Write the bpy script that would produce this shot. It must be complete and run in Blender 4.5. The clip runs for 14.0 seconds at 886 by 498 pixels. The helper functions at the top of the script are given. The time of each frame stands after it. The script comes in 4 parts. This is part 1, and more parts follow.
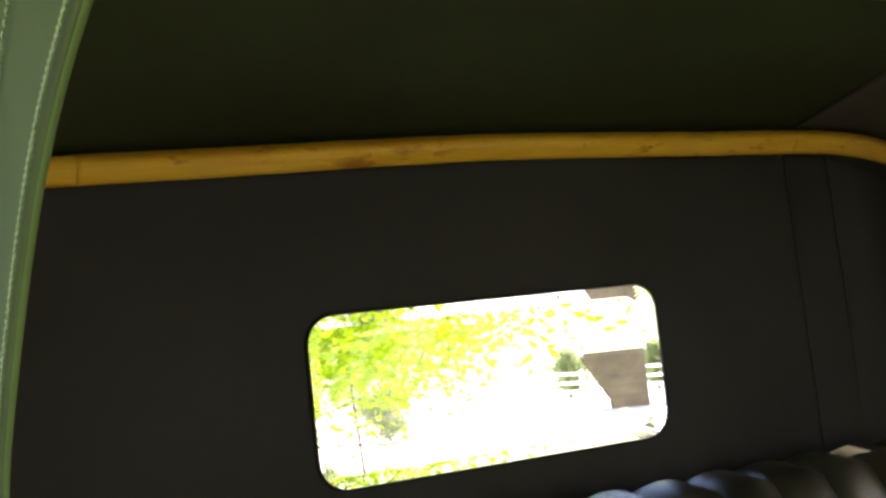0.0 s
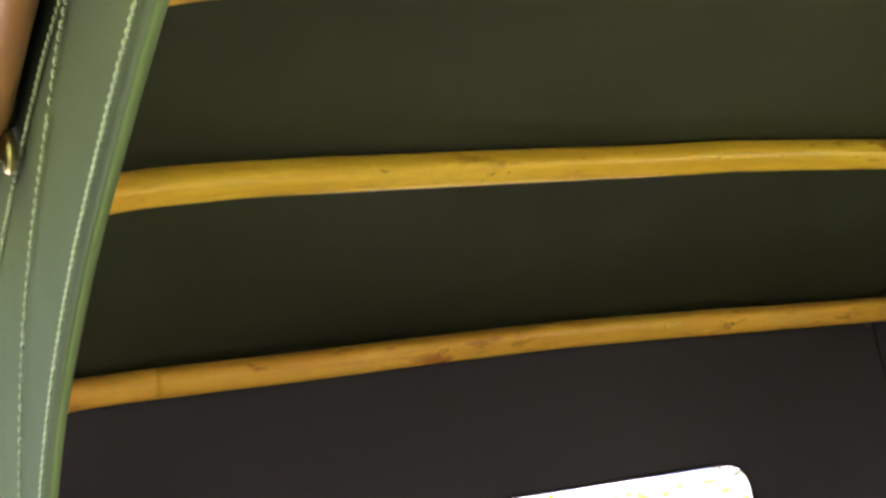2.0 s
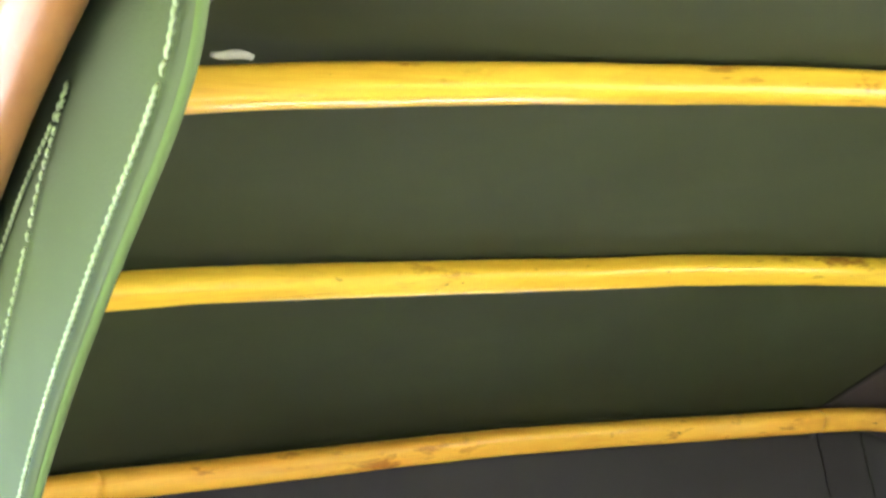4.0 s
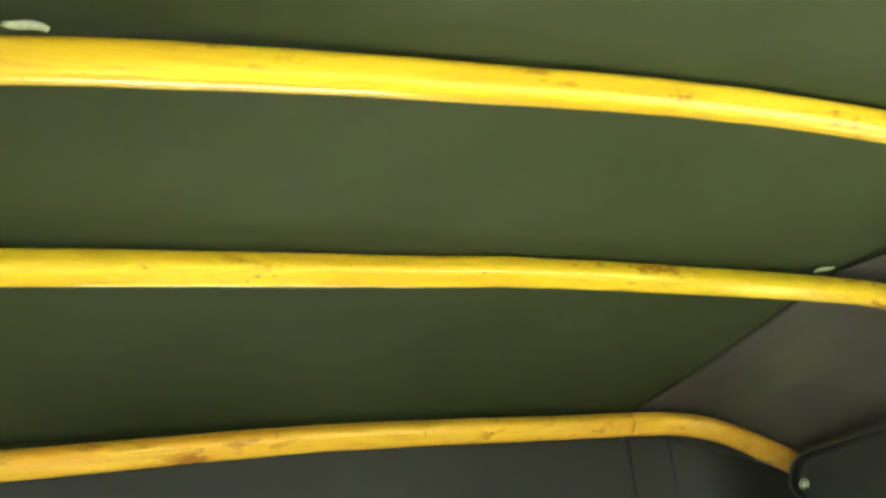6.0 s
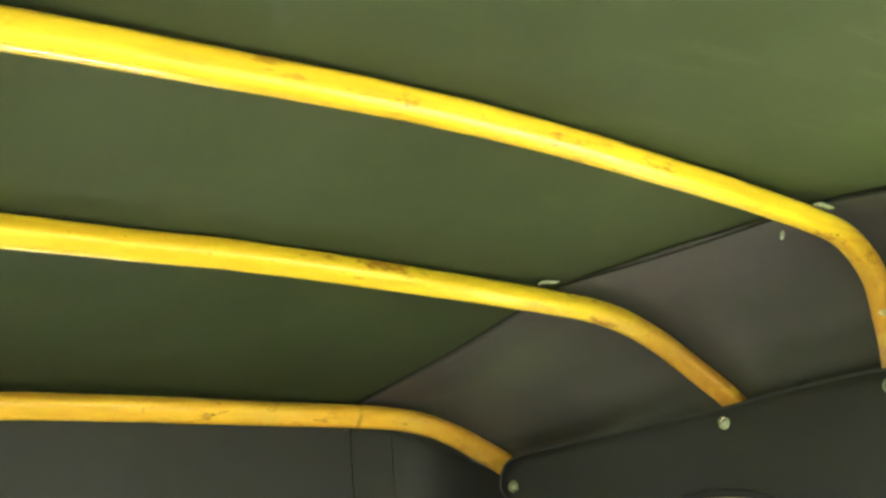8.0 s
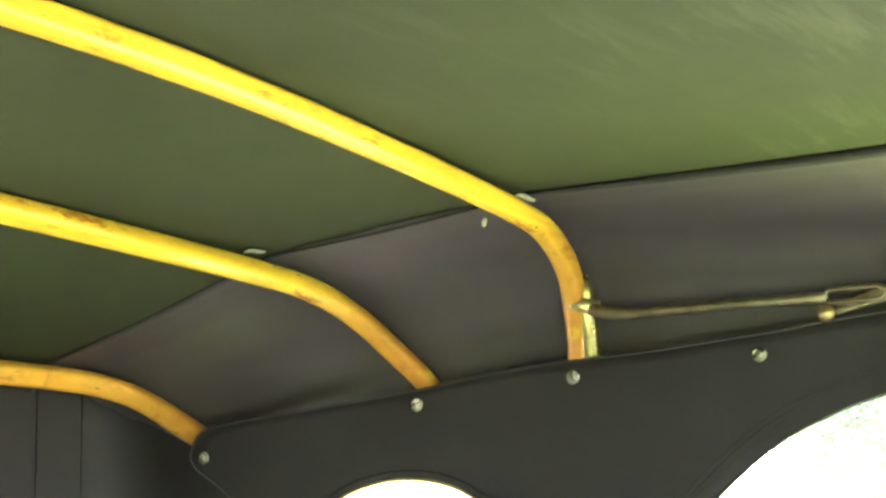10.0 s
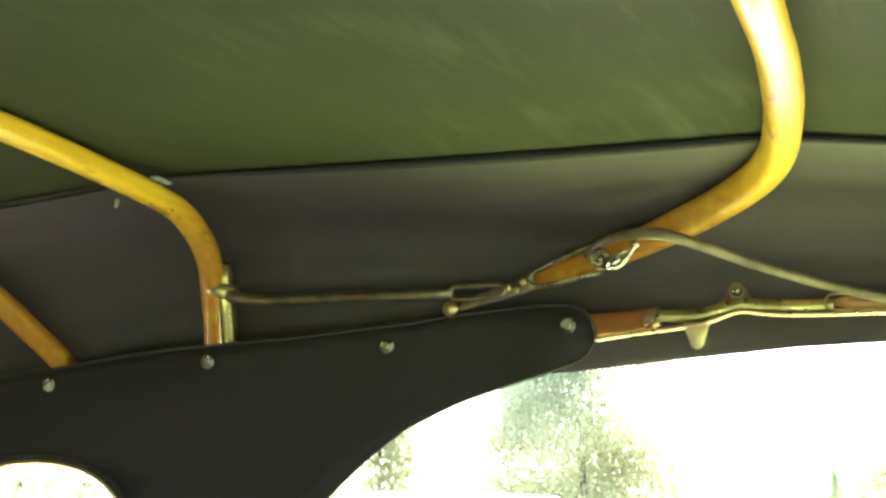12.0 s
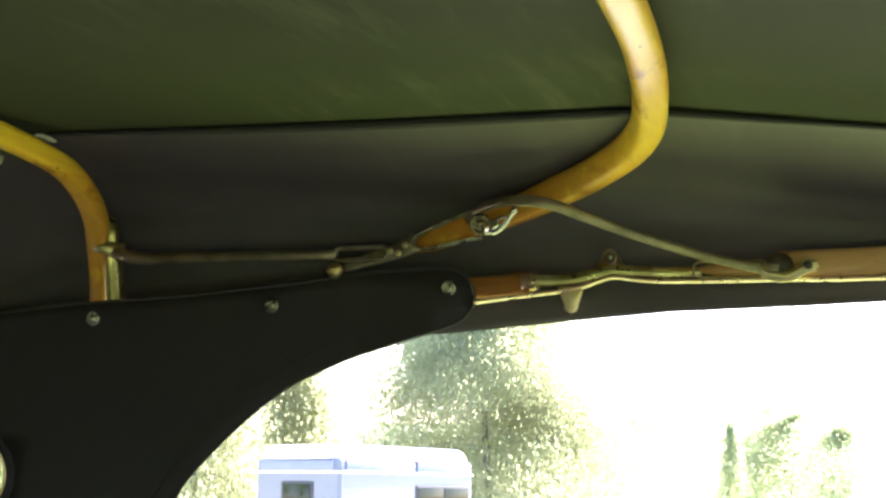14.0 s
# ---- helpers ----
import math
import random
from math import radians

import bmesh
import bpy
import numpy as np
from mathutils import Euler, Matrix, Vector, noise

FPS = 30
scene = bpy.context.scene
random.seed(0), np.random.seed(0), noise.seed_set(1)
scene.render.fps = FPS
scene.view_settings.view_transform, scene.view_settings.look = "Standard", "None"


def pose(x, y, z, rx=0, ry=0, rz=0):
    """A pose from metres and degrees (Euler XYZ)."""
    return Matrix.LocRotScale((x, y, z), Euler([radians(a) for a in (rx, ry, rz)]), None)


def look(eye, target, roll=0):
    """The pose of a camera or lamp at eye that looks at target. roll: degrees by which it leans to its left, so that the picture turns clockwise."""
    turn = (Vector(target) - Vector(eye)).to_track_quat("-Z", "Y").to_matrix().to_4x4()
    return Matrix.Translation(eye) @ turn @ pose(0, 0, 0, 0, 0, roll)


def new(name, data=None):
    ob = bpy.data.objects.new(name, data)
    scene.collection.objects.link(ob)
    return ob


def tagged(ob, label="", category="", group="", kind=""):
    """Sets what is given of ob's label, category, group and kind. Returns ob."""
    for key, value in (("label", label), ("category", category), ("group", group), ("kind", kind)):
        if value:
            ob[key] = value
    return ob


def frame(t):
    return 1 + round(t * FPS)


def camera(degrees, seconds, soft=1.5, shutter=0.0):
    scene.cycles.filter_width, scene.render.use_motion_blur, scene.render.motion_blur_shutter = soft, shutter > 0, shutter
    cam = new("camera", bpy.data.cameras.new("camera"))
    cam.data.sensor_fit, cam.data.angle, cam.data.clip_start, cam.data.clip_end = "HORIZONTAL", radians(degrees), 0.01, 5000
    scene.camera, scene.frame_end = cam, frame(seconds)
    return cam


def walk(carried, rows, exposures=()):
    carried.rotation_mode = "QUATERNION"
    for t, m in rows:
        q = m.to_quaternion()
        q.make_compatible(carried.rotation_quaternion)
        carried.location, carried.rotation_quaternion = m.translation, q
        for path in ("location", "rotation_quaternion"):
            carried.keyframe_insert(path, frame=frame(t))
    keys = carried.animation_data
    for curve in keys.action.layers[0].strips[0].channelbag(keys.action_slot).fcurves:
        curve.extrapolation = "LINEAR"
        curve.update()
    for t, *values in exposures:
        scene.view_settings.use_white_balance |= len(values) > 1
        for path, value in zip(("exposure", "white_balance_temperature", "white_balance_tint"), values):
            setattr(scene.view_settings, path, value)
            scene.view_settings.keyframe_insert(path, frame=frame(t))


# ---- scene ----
cam = camera(37.6, 14.0, soft=2.8)
PATH = [
    (0, (-0.761, 0.035, 1.583), (0.192, 1.790, 1.692), -6.2),
    (0.5, (-0.745, 0.029, 1.586), (0.183, 1.791, 1.763), -7.3),
    (1, (-0.735, 0.016, 1.598), (0.130, 1.803, 1.839), -7.7),
    (1.5, (-0.731, -0.000, 1.600), (0.091, 1.793, 1.933), -8.4),
    (2, (-0.732, 0.012, 1.610), (0.091, 1.796, 1.987), -8.8),
    (2.5, (-0.737, 0.005, 1.609), (0.103, 1.768, 2.041), -8.9),
    (2.7, (-0.743, 0.001, 1.609), (0.092, 1.754, 2.086), -9.5),
    (4.8, (-0.734, 0.011, 1.631), (0.222, 1.691, 2.143), -8.0),
    (5, (-0.731, 0.008, 1.623), (0.234, 1.682, 2.139), -8.3),
    (5.5, (-0.721, 0.016, 1.631), (0.311, 1.657, 2.124), -7.9),
    (6, (-0.718, 0.013, 1.625), (0.405, 1.602, 2.086), -7.6),
    (6.5, (-0.713, 0.003, 1.620), (0.501, 1.531, 2.059), -7.2),
    (7, (-0.700, -0.000, 1.622), (0.577, 1.484, 2.031), -6.1),
    (7.2, (-0.699, -0.003, 1.625), (0.602, 1.461, 2.032), -5.9),
    (9.3, (-0.672, -0.036, 1.599), (0.882, 1.165, 1.979), -1.5),
    (9.5, (-0.670, -0.028, 1.594), (0.912, 1.139, 1.965), -1.7),
    (10, (-0.665, -0.035, 1.598), (0.985, 1.029, 1.978), -1.3),
    (10.5, (-0.669, -0.042, 1.606), (1.051, 0.901, 1.994), -1.6),
    (11, (-0.646, -0.079, 1.608), (1.130, 0.779, 1.938), -1.3),
    (11.5, (-0.636, -0.097, 1.610), (1.177, 0.678, 1.945), -0.7),
    (12, (-0.631, -0.117, 1.617), (1.219, 0.569, 1.941), -0.7),
    (12.5, (-0.628, -0.129, 1.618), (1.233, 0.498, 1.997), 0.4),
    (13, (-0.631, -0.143, 1.622), (1.241, 0.427, 2.034), 0.3),
    (13.5, (-0.638, -0.157, 1.626), (1.243, 0.393, 2.023), -0.2),
    (14, (-0.653, -0.152, 1.621), (1.251, 0.404, 1.875), -0.3),
]
EXPOSURES = [
    # seconds, stops, kelvin, tint
    (0, 3.05, 6950, 30), (0.6, 2.5, 7150, 31), (1.0, 2.35, 7200, 31), (1.5, 2.7, 7000, 42), (2.0, 3.95, 6200, 54), (2.7, 4.95, 5800, 53),
    (4.8, 5.15, 5750, 36), (5.4, 5.0, 5950, 28), (6.0, 5.2, 6150, 18), (7.2, 5.2, 6450, 13), (9.3, 5.6, 5850, 35), (10.4, 5.6, 6000, 32), (11.2, 5.1, 6050, 30), (12.0, 4.5, 6200, 28), (12.5, 3.85, 6300, 26), (14.0, 3.45, 6050, 28),
]
walk(cam, [(t, look(eye, target, roll)) for t, eye, target, roll in PATH], EXPOSURES)

# ---- world and sun ----
world = bpy.data.worlds.new("world")
scene.world = world
world.use_nodes = True
wn = world.node_tree.nodes
sky = wn.new("ShaderNodeTexSky")
sky.sky_type = "NISHITA"
sky.sun_disc = False
SUN_UP, SUN_TURN = radians(48), radians(118)
sky.sun_elevation, sky.sun_rotation = SUN_UP, SUN_TURN
wn["Background"].inputs["Strength"].default_value = 0.15
world.node_tree.links.new(sky.outputs[0], wn["Background"].inputs[0])
sun_data = bpy.data.lights.new("sun", "SUN")
sun_data.energy, sun_data.angle, sun_data.color = 5.0, radians(0.6), (1.0, 0.95, 0.86)
sun = new("sun", sun_data)
sun_from = Vector((math.sin(SUN_TURN) * math.cos(SUN_UP), math.cos(SUN_TURN) * math.cos(SUN_UP), math.sin(SUN_UP)))
sun.matrix_world = look(sun_from * 40, (0, 0, 0))


# ---- materials ----
def material(name):
    m = bpy.data.materials.new(name)
    m.use_nodes = True
    nt = m.node_tree
    return m, nt, nt.nodes["Principled BSDF"]


def coords(nt, scale=(1, 1, 1), source="Object"):
    tc, mp = nt.nodes.new("ShaderNodeTexCoord"), nt.nodes.new("ShaderNodeMapping")
    mp.inputs["Scale"].default_value = scale
    nt.links.new(tc.outputs[source], mp.inputs["Vector"])
    return mp.outputs["Vector"]


def noise_tex(nt, vec, scale, detail=4.0, rough=0.55, distortion=0.0):
    n = nt.nodes.new("ShaderNodeTexNoise")
    n.inputs["Scale"].default_value, n.inputs["Detail"].default_value = scale, detail
    n.inputs["Roughness"].default_value, n.inputs["Distortion"].default_value = rough, distortion
    nt.links.new(vec, n.inputs["Vector"])
    return n.outputs["Fac"]


def ramp(nt, fac, stops):
    r = nt.nodes.new("ShaderNodeValToRGB")
    r.color_ramp.elements[0].position, r.color_ramp.elements[0].color = stops[0][0], (*stops[0][1], 1)
    r.color_ramp.elements[1].position, r.color_ramp.elements[1].color = stops[-1][0], (*stops[-1][1], 1)
    for at, col in stops[1:-1]:
        r.color_ramp.elements.new(at).color = (*col, 1)
    nt.links.new(fac, r.inputs[0])
    return r.outputs[0]


def mixed(nt, fac, a, b, kind="MIX"):
    m = nt.nodes.new("ShaderNodeMix")
    m.data_type, m.blend_type = "RGBA", kind
    for value, at in ((fac, 0), (a, 6), (b, 7)):
        if isinstance(value, bpy.types.NodeSocket):
            nt.links.new(value, m.inputs[at])
        else:
            m.inputs[at].default_value = value if at == 0 else (*value, 1)
    return m.outputs[2]


def bump(nt, bsdf, height, strength, distance=0.001):
    b = nt.nodes.new("ShaderNodeBump")
    b.inputs["Strength"].default_value, b.inputs["Distance"].default_value = strength, distance
    nt.links.new(height, b.inputs["Height"])
    nt.links.new(b.outputs[0], bsdf.inputs["Normal"])


def cloth(name, base, pale, rough=0.75, gloss=0.35):
    m, nt, b = material(name)
    v = coords(nt)
    big = noise_tex(nt, v, 2.2, 5, 0.6)
    col = ramp(nt, big, [(0.3, tuple(0.8 * c for c in base)), (0.7, tuple(1.2 * c for c in base))])
    turned = coords(nt)
    turned.node.inputs["Rotation"].default_value = (0, 0, radians(-86))
    squash = nt.nodes.new("ShaderNodeMapping")
    squash.inputs["Scale"].default_value = (26, 4.5, 10)
    nt.links.new(turned, squash.inputs["Vector"])
    slant = squash.outputs["Vector"]
    streak = noise_tex(nt, slant, 1.0, 6, 0.7, 0.4)
    where = ramp(nt, noise_tex(nt, v, 4.5, 2, 0.5), [(0.43, (0, 0, 0)), (0.60, (1, 1, 1))])
    along = nt.nodes.new("ShaderNodeSeparateXYZ")
    nt.links.new(v, along.inputs[0])
    where = mixed(nt, 1.0, where, ramp(nt, along.outputs[1], [(0.30, (1, 1, 1)), (0.62, (0.12, 0.12, 0.12))]), "MULTIPLY")
    smear = mixed(nt, 1.0, ramp(nt, streak, [(0.50, (0, 0, 0)), (0.85, (0.62, 0.62, 0.62))]), where, "MULTIPLY")
    col = mixed(nt, smear, col, pale)
    nt.links.new(col, b.inputs["Base Color"])
    b.inputs["Roughness"].default_value = rough
    b.inputs["Specular IOR Level"].default_value = gloss
    fine = noise_tex(nt, v, 900, 2, 0.6)
    bump(nt, b, fine, 0.35, 0.0006)
    return m


M_ROOF = cloth("top_cloth", (0.0390, 0.0465, 0.0195), (0.13, 0.14, 0.085), 0.8, 0.15)
M_PANEL = cloth("lining_cloth", (0.0268, 0.0238, 0.0228), (0.055, 0.050, 0.045), 0.66, 0.35)
M_SIDE = cloth("side_cloth_weave", (0.066, 0.0565, 0.054), (0.11, 0.096, 0.088), 0.6, 0.4)
# green light off the grass is put into the outer cloth's colour
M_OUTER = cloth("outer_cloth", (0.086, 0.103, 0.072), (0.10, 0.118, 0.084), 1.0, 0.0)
M_WORN = cloth("worn_edge_cloth", (0.060, 0.056, 0.056), (0.15, 0.14, 0.13), 0.85, 0.2)
# lit green copy of the curtain binding, light put into its colour
M_BINDING_LIT = cloth("green_lit_binding", (0.10, 0.140, 0.060), (0.12, 0.16, 0.074), 1.0, 0.0)


def wood(name, light, mid, dark, grain, leg=None, shine=0.30):
    """Varnished bent wood: grain along the piece, amber blotches, small dark flecks and ring joints; grain is the frequency along each axis."""
    m, nt, b = material(name)
    long = noise_tex(nt, coords(nt, grain), 1.0, 6, 0.65, 0.5)
    col = ramp(nt, long, [(0.28, mid), (0.55, light), (0.78, tuple(0.4 * p + 0.6 * q for p, q in zip(light, mid)))])
    # slow change from honey to amber along the piece
    slow = noise_tex(nt, coords(nt, tuple(0.28 * g + 2.5 for g in grain)), 1.0, 2, 0.5)
    col = mixed(nt, ramp(nt, slow, [(0.48, (0, 0, 0)), (0.66, (0.5, 0.5, 0.5))]), col, mid)
    # amber blotches under the varnish
    blot = noise_tex(nt, coords(nt, tuple(0.42 * g + 14 for g in grain)), 1.0, 4, 0.7, 0.3)
    patch = noise_tex(nt, coords(nt, (6, 6, 6)), 1.0, 1, 0.5)
    spots = mixed(nt, 1.0, ramp(nt, blot, [(0.56, (0, 0, 0)), (0.66, (0.85, 0.85, 0.85))]), ramp(nt, patch, [(0.42, (0.15, 0.15, 0.15)), (0.58, (1, 1, 1))]), "MULTIPLY")
    col = mixed(nt, spots, col, dark)
    # dark flecks
    pits = ramp(nt, noise_tex(nt, coords(nt, tuple(0.9 * g + 50 for g in grain)), 1.0, 2, 0.5), [(0.735, (0, 0, 0)), (0.765, (0.8, 0.8, 0.8))])
    col = mixed(nt, pits, col, tuple(0.25 * c for c in dark))
    if leg:
        # the steamed bends and legs took a deeper orange stain
        split, far = nt.nodes.new("ShaderNodeSeparateXYZ"), nt.nodes.new("ShaderNodeMath")
        far.operation = "ABSOLUTE"
        nt.links.new(coords(nt), split.inputs[0])
        nt.links.new(split.outputs[0], far.inputs[0])
        stain = mixed(nt, long, tuple(0.68 * c for c in leg), leg)
        stain = mixed(nt, spots, stain, tuple(0.45 * c for c in leg))
        col = mixed(nt, ramp(nt, far.outputs[0], [(0.50, (0, 0, 0)), (0.66, (0.9, 0.9, 0.9))]), col, stain)
        # paler worn places on the bends
        node_fac = noise_tex(nt, coords(nt, (22, 22, 22)), 1.0, 3, 0.6, 0.3)
        col = mixed(nt, ramp(nt, node_fac, [(0.58, (0, 0, 0)), (0.68, (0.6, 0.6, 0.6))]), col, tuple(0.9 * c for c in light))
    nt.links.new(col, b.inputs["Base Color"])
    b.inputs["Roughness"].default_value = 0.42
    b.inputs["Specular IOR Level"].default_value = 0.12
    b.inputs["Coat Weight"].default_value, b.inputs["Coat IOR"].default_value = shine, 1.5
    nt.links.new(ramp(nt, slow, [(0.35, (0.11, 0.11, 0.11)), (0.65, (0.21, 0.21, 0.21))]), b.inputs["Coat Roughness"])
    bump(nt, b, long, 0.22, 0.002)
    return m


M_WOOD = wood("varnished_ash", (0.88, 0.57, 0.024), (0.72, 0.385, 0.013), (0.34, 0.125, 0.012), (4, 70, 70), (0.58, 0.235, 0.03))
M_WOOD_REAR = wood("amber_varnished_ash", (0.92, 0.51, 0.040), (0.80, 0.345, 0.022), (0.42, 0.145, 0.015), (4, 70, 70), (0.66, 0.29, 0.04), shine=0.36)
M_WOOD_LEG = wood("varnished_ash_leg", (0.60, 0.35, 0.14), (0.48, 0.25, 0.085), (0.28, 0.12, 0.05), (40, 12, 40), shine=0.3)
M_WOOD_FOOT = wood("varnished_rail_foot", (0.36, 0.15, 0.042), (0.28, 0.105, 0.028), (0.15, 0.055, 0.018), (40, 12, 40), shine=0.1)


def metal(name, base, tarnish, rough):
    m, nt, b = material(name)
    v = coords(nt)
    n = noise_tex(nt, v, 38, 4, 0.55)
    nt.links.new(ramp(nt, n, [(0.38, tarnish), (0.62, base)]), b.inputs["Base Color"])
    nt.links.new(ramp(nt, noise_tex(nt, v, 90, 3), [(0.3, (rough, rough, rough)), (0.7, (rough + 0.2,) * 3)]), b.inputs["Roughness"])
    b.inputs["Metallic"].default_value = 1.0
    bump(nt, b, n, 0.03, 0.0005)
    return m


M_CHROME = metal("bright_nickel", (0.85, 0.82, 0.70), (0.62, 0.58, 0.44), 0.07)
M_BRASS = metal("brass", (0.74, 0.60, 0.30), (0.58, 0.46, 0.20), 0.33)
M_OLIVE = metal("olive_brass", (0.66, 0.58, 0.28), (0.40, 0.34, 0.15), 0.24)
M_CAST = metal("polished_cast_brass", (0.96, 0.88, 0.46), (0.84, 0.74, 0.34), 0.5)
# light bounced up from the ground is put into this pale pink brass
M_STRIP = metal("bounce_lit_worn_brass", (0.95, 0.77, 0.60), (0.80, 0.60, 0.42), 0.22)
M_COPPER = metal("copper_brown_iron", (0.44, 0.32, 0.21), (0.26, 0.18, 0.11), 0.35)
M_NICKEL = metal("dull_nickel", (0.54, 0.54, 0.40), (0.28, 0.28, 0.18), 0.2)
M_SLEEVE = metal("aged_brass_sleeve", (0.66, 0.56, 0.22), (0.40, 0.34, 0.12), 0.24)
M_STEEL = metal("tarnished_nickel", (0.36, 0.305, 0.195), (0.22, 0.19, 0.12), 0.32)
M_CLAMP = metal("dark_bronze", (0.30, 0.25, 0.15), (0.14, 0.11, 0.06), 0.2)
M_DARK = metal("dark_iron", (0.16, 0.14, 0.11), (0.07, 0.06, 0.05), 0.4)


def plain(name, base, rough=0.5, spread=0.12, scale=6.0, metallic=0.0, bumps=0.1):
    m, nt, b = material(name)
    v = coords(nt)
    n = noise_tex(nt, v, scale, 5, 0.6)
    nt.links.new(ramp(nt, n, [(0.3, tuple((1 - spread) * c for c in base)), (0.7, tuple(min(1, (1 + spread) * c) for c in base))]), b.inputs["Base Color"])
    b.inputs["Roughness"].default_value, b.inputs["Metallic"].default_value = rough, metallic
    bump(nt, b, noise_tex(nt, v, scale * 25, 3), bumps, 0.002)
    return m


M_LEATHER = plain("black_leather", (0.030, 0.030, 0.018), 0.38, 0.2, 12, 0, 0.3)
M_THREAD = plain("pale_thread", (0.26, 0.31, 0.20), 0.7, 0.15, 200)
M_TIE = plain("pale_webbing", (0.38, 0.38, 0.28), 0.85, 0.25, 120, 0, 0.4)
M_SEAM = plain("black_seam_and_edge", (0.014, 0.013, 0.012), 0.8, 0.2, 40)
M_PAINT = plain("black_coach_paint", (0.02, 0.02, 0.022), 0.2, 0.1, 4)
M_WHITE = plain("white_paint", (0.78, 0.80, 0.82), 0.3, 0.03, 3)
M_ALU = plain("pale_blue_grey_skin", (0.122, 0.132, 0.152), 0.35, 0.04, 3)
M_GRAVEL = plain("pale_gravel", (0.35, 0.335, 0.295), 0.95, 0.25, 18, 0, 0.6)
M_CAP = plain("trailer_roof_skin", (0.36, 0.37, 0.40), 0.35, 0.04, 3)
M_GREY = plain("blue_grey_strip", (0.13, 0.15, 0.20), 0.4, 0.06, 5)
M_BOUNCE_GRASS = plain("bounce_grass", (0.185, 0.25, 0.055), 0.95, 0.25, 9, 0, 0.6)
M_RUBBER = plain("black_rubber", (0.03, 0.03, 0.03), 0.7, 0.1, 20)
M_BARK = plain("bark", (0.085, 0.07, 0.05), 0.9, 0.35, 9, 0, 0.8)
M_TINT = plain("tinted_glass", (0.022, 0.026, 0.014), 0.04, 0.1, 3, 0, 0.0)


M_TINT.node_tree.nodes["Principled BSDF"].inputs["Specular IOR Level"].default_value = 0.12


def glass(name, tint=(1, 1, 1)):
    m, nt, b = material(name)
    b.inputs["Base Color"].default_value = (*tint, 1)
    b.inputs["Roughness"].default_value, b.inputs["IOR"].default_value = 0.0, 1.45
    b.inputs["Transmission Weight"].default_value = 1.0
    return m


M_GLASS = glass("clear_glass", (0.97, 0.99, 0.97))


def leaf(name, dark, light, through_light=0.45, even=0.0):
    """even: how far the crown's own roundness, not each leaf, turns the light."""
    m, nt, b = material(name)
    geo = nt.nodes.new("ShaderNodeNewGeometry")
    col = ramp(nt, geo.outputs["Random Per Island"], [(0.0, dark), (1.0, light)])
    nt.links.new(col, b.inputs["Base Color"])
    b.inputs["Roughness"].default_value, b.inputs["Specular IOR Level"].default_value = 0.7, 0.1
    tr = nt.nodes.new("ShaderNodeBsdfTranslucent")
    nt.links.new(mixed(nt, 0.5, col, tuple(1.8 * c for c in light)), tr.inputs["Color"])
    if even:
        away = coords(nt, (1, 1, 0.05))
        own, sum_, unit = nt.nodes.new("ShaderNodeVectorMath"), nt.nodes.new("ShaderNodeVectorMath"), nt.nodes.new("ShaderNodeVectorMath")
        own.operation, sum_.operation, unit.operation = "SCALE", "ADD", "NORMALIZE"
        own.inputs["Scale"].default_value = 1.0 / even - 1.0
        nt.links.new(geo.outputs["Normal"], own.inputs[0])
        nt.links.new(away, sum_.inputs[0])
        nt.links.new(own.outputs[0], sum_.inputs[1])
        nt.links.new(sum_.outputs[0], unit.inputs[0])
        nt.links.new(unit.outputs[0], b.inputs["Normal"])
        nt.links.new(unit.outputs[0], tr.inputs["Normal"])
    mx = nt.nodes.new("ShaderNodeMixShader")
    mx.inputs[0].default_value = through_light
    nt.links.new(b.outputs[0], mx.inputs[1])
    nt.links.new(tr.outputs[0], mx.inputs[2])
    nt.links.new(mx.outputs[0], nt.nodes["Material Output"].inputs["Surface"])
    return m


M_LEAF = leaf("broad_leaf", (0.09, 0.17, 0.006), (0.29, 0.43, 0.012))
M_SHRUB = leaf("dark_shrub_leaf", (0.085, 0.12, 0.045), (0.16, 0.21, 0.085), 0.35, 0.4)
M_BOARD = plain("weathered_board", (0.085, 0.068, 0.042), 0.8, 0.3, 7, 0, 0.5)
# bright haze over the far trees is put into these two lifted leaf colours
M_NEEDLE = leaf("needle_foliage", (0.21, 0.23, 0.115), (0.31, 0.33, 0.175), 0.5)
M_HAZE_LEAF = leaf("haze_pale_foliage", (0.26, 0.30, 0.17), (0.36, 0.40, 0.21), 0.55, 0.5)


def ground_material():
    m, nt, b = material("meadow")
    v = coords(nt)
    n = noise_tex(nt, v, 0.25, 6, 0.6)
    grass = ramp(nt, noise_tex(nt, v, 14, 4), [(0.3, (0.07, 0.10, 0.03)), (0.7, (0.145, 0.18, 0.065))])
    gravel = ramp(nt, noise_tex(nt, v, 30, 4), [(0.3, (0.25, 0.23, 0.19)), (0.7, (0.42, 0.40, 0.34))])
    nt.links.new(mixed(nt, ramp(nt, n, [(0.60, (0, 0, 0)), (0.68, (1, 1, 1))]), grass, gravel), b.inputs["Base Color"])
    b.inputs["Roughness"].default_value = 0.95
    bump(nt, b, noise_tex(nt, v, 40, 4), 0.6, 0.03)
    return m


M_GROUND = ground_material()


# ---- mesh helpers ----
def mesh_object(name, bm, mat, parent=None, smooth=True):
    me = bpy.data.meshes.new(name)
    bmesh.ops.recalc_face_normals(bm, faces=bm.faces)
    bm.to_mesh(me)
    bm.free()
    if smooth:
        for p in me.polygons:
            p.use_smooth = True
    me.materials.append(mat)
    ob = new(name, me)
    if parent:
        ob.parent = parent
    return ob


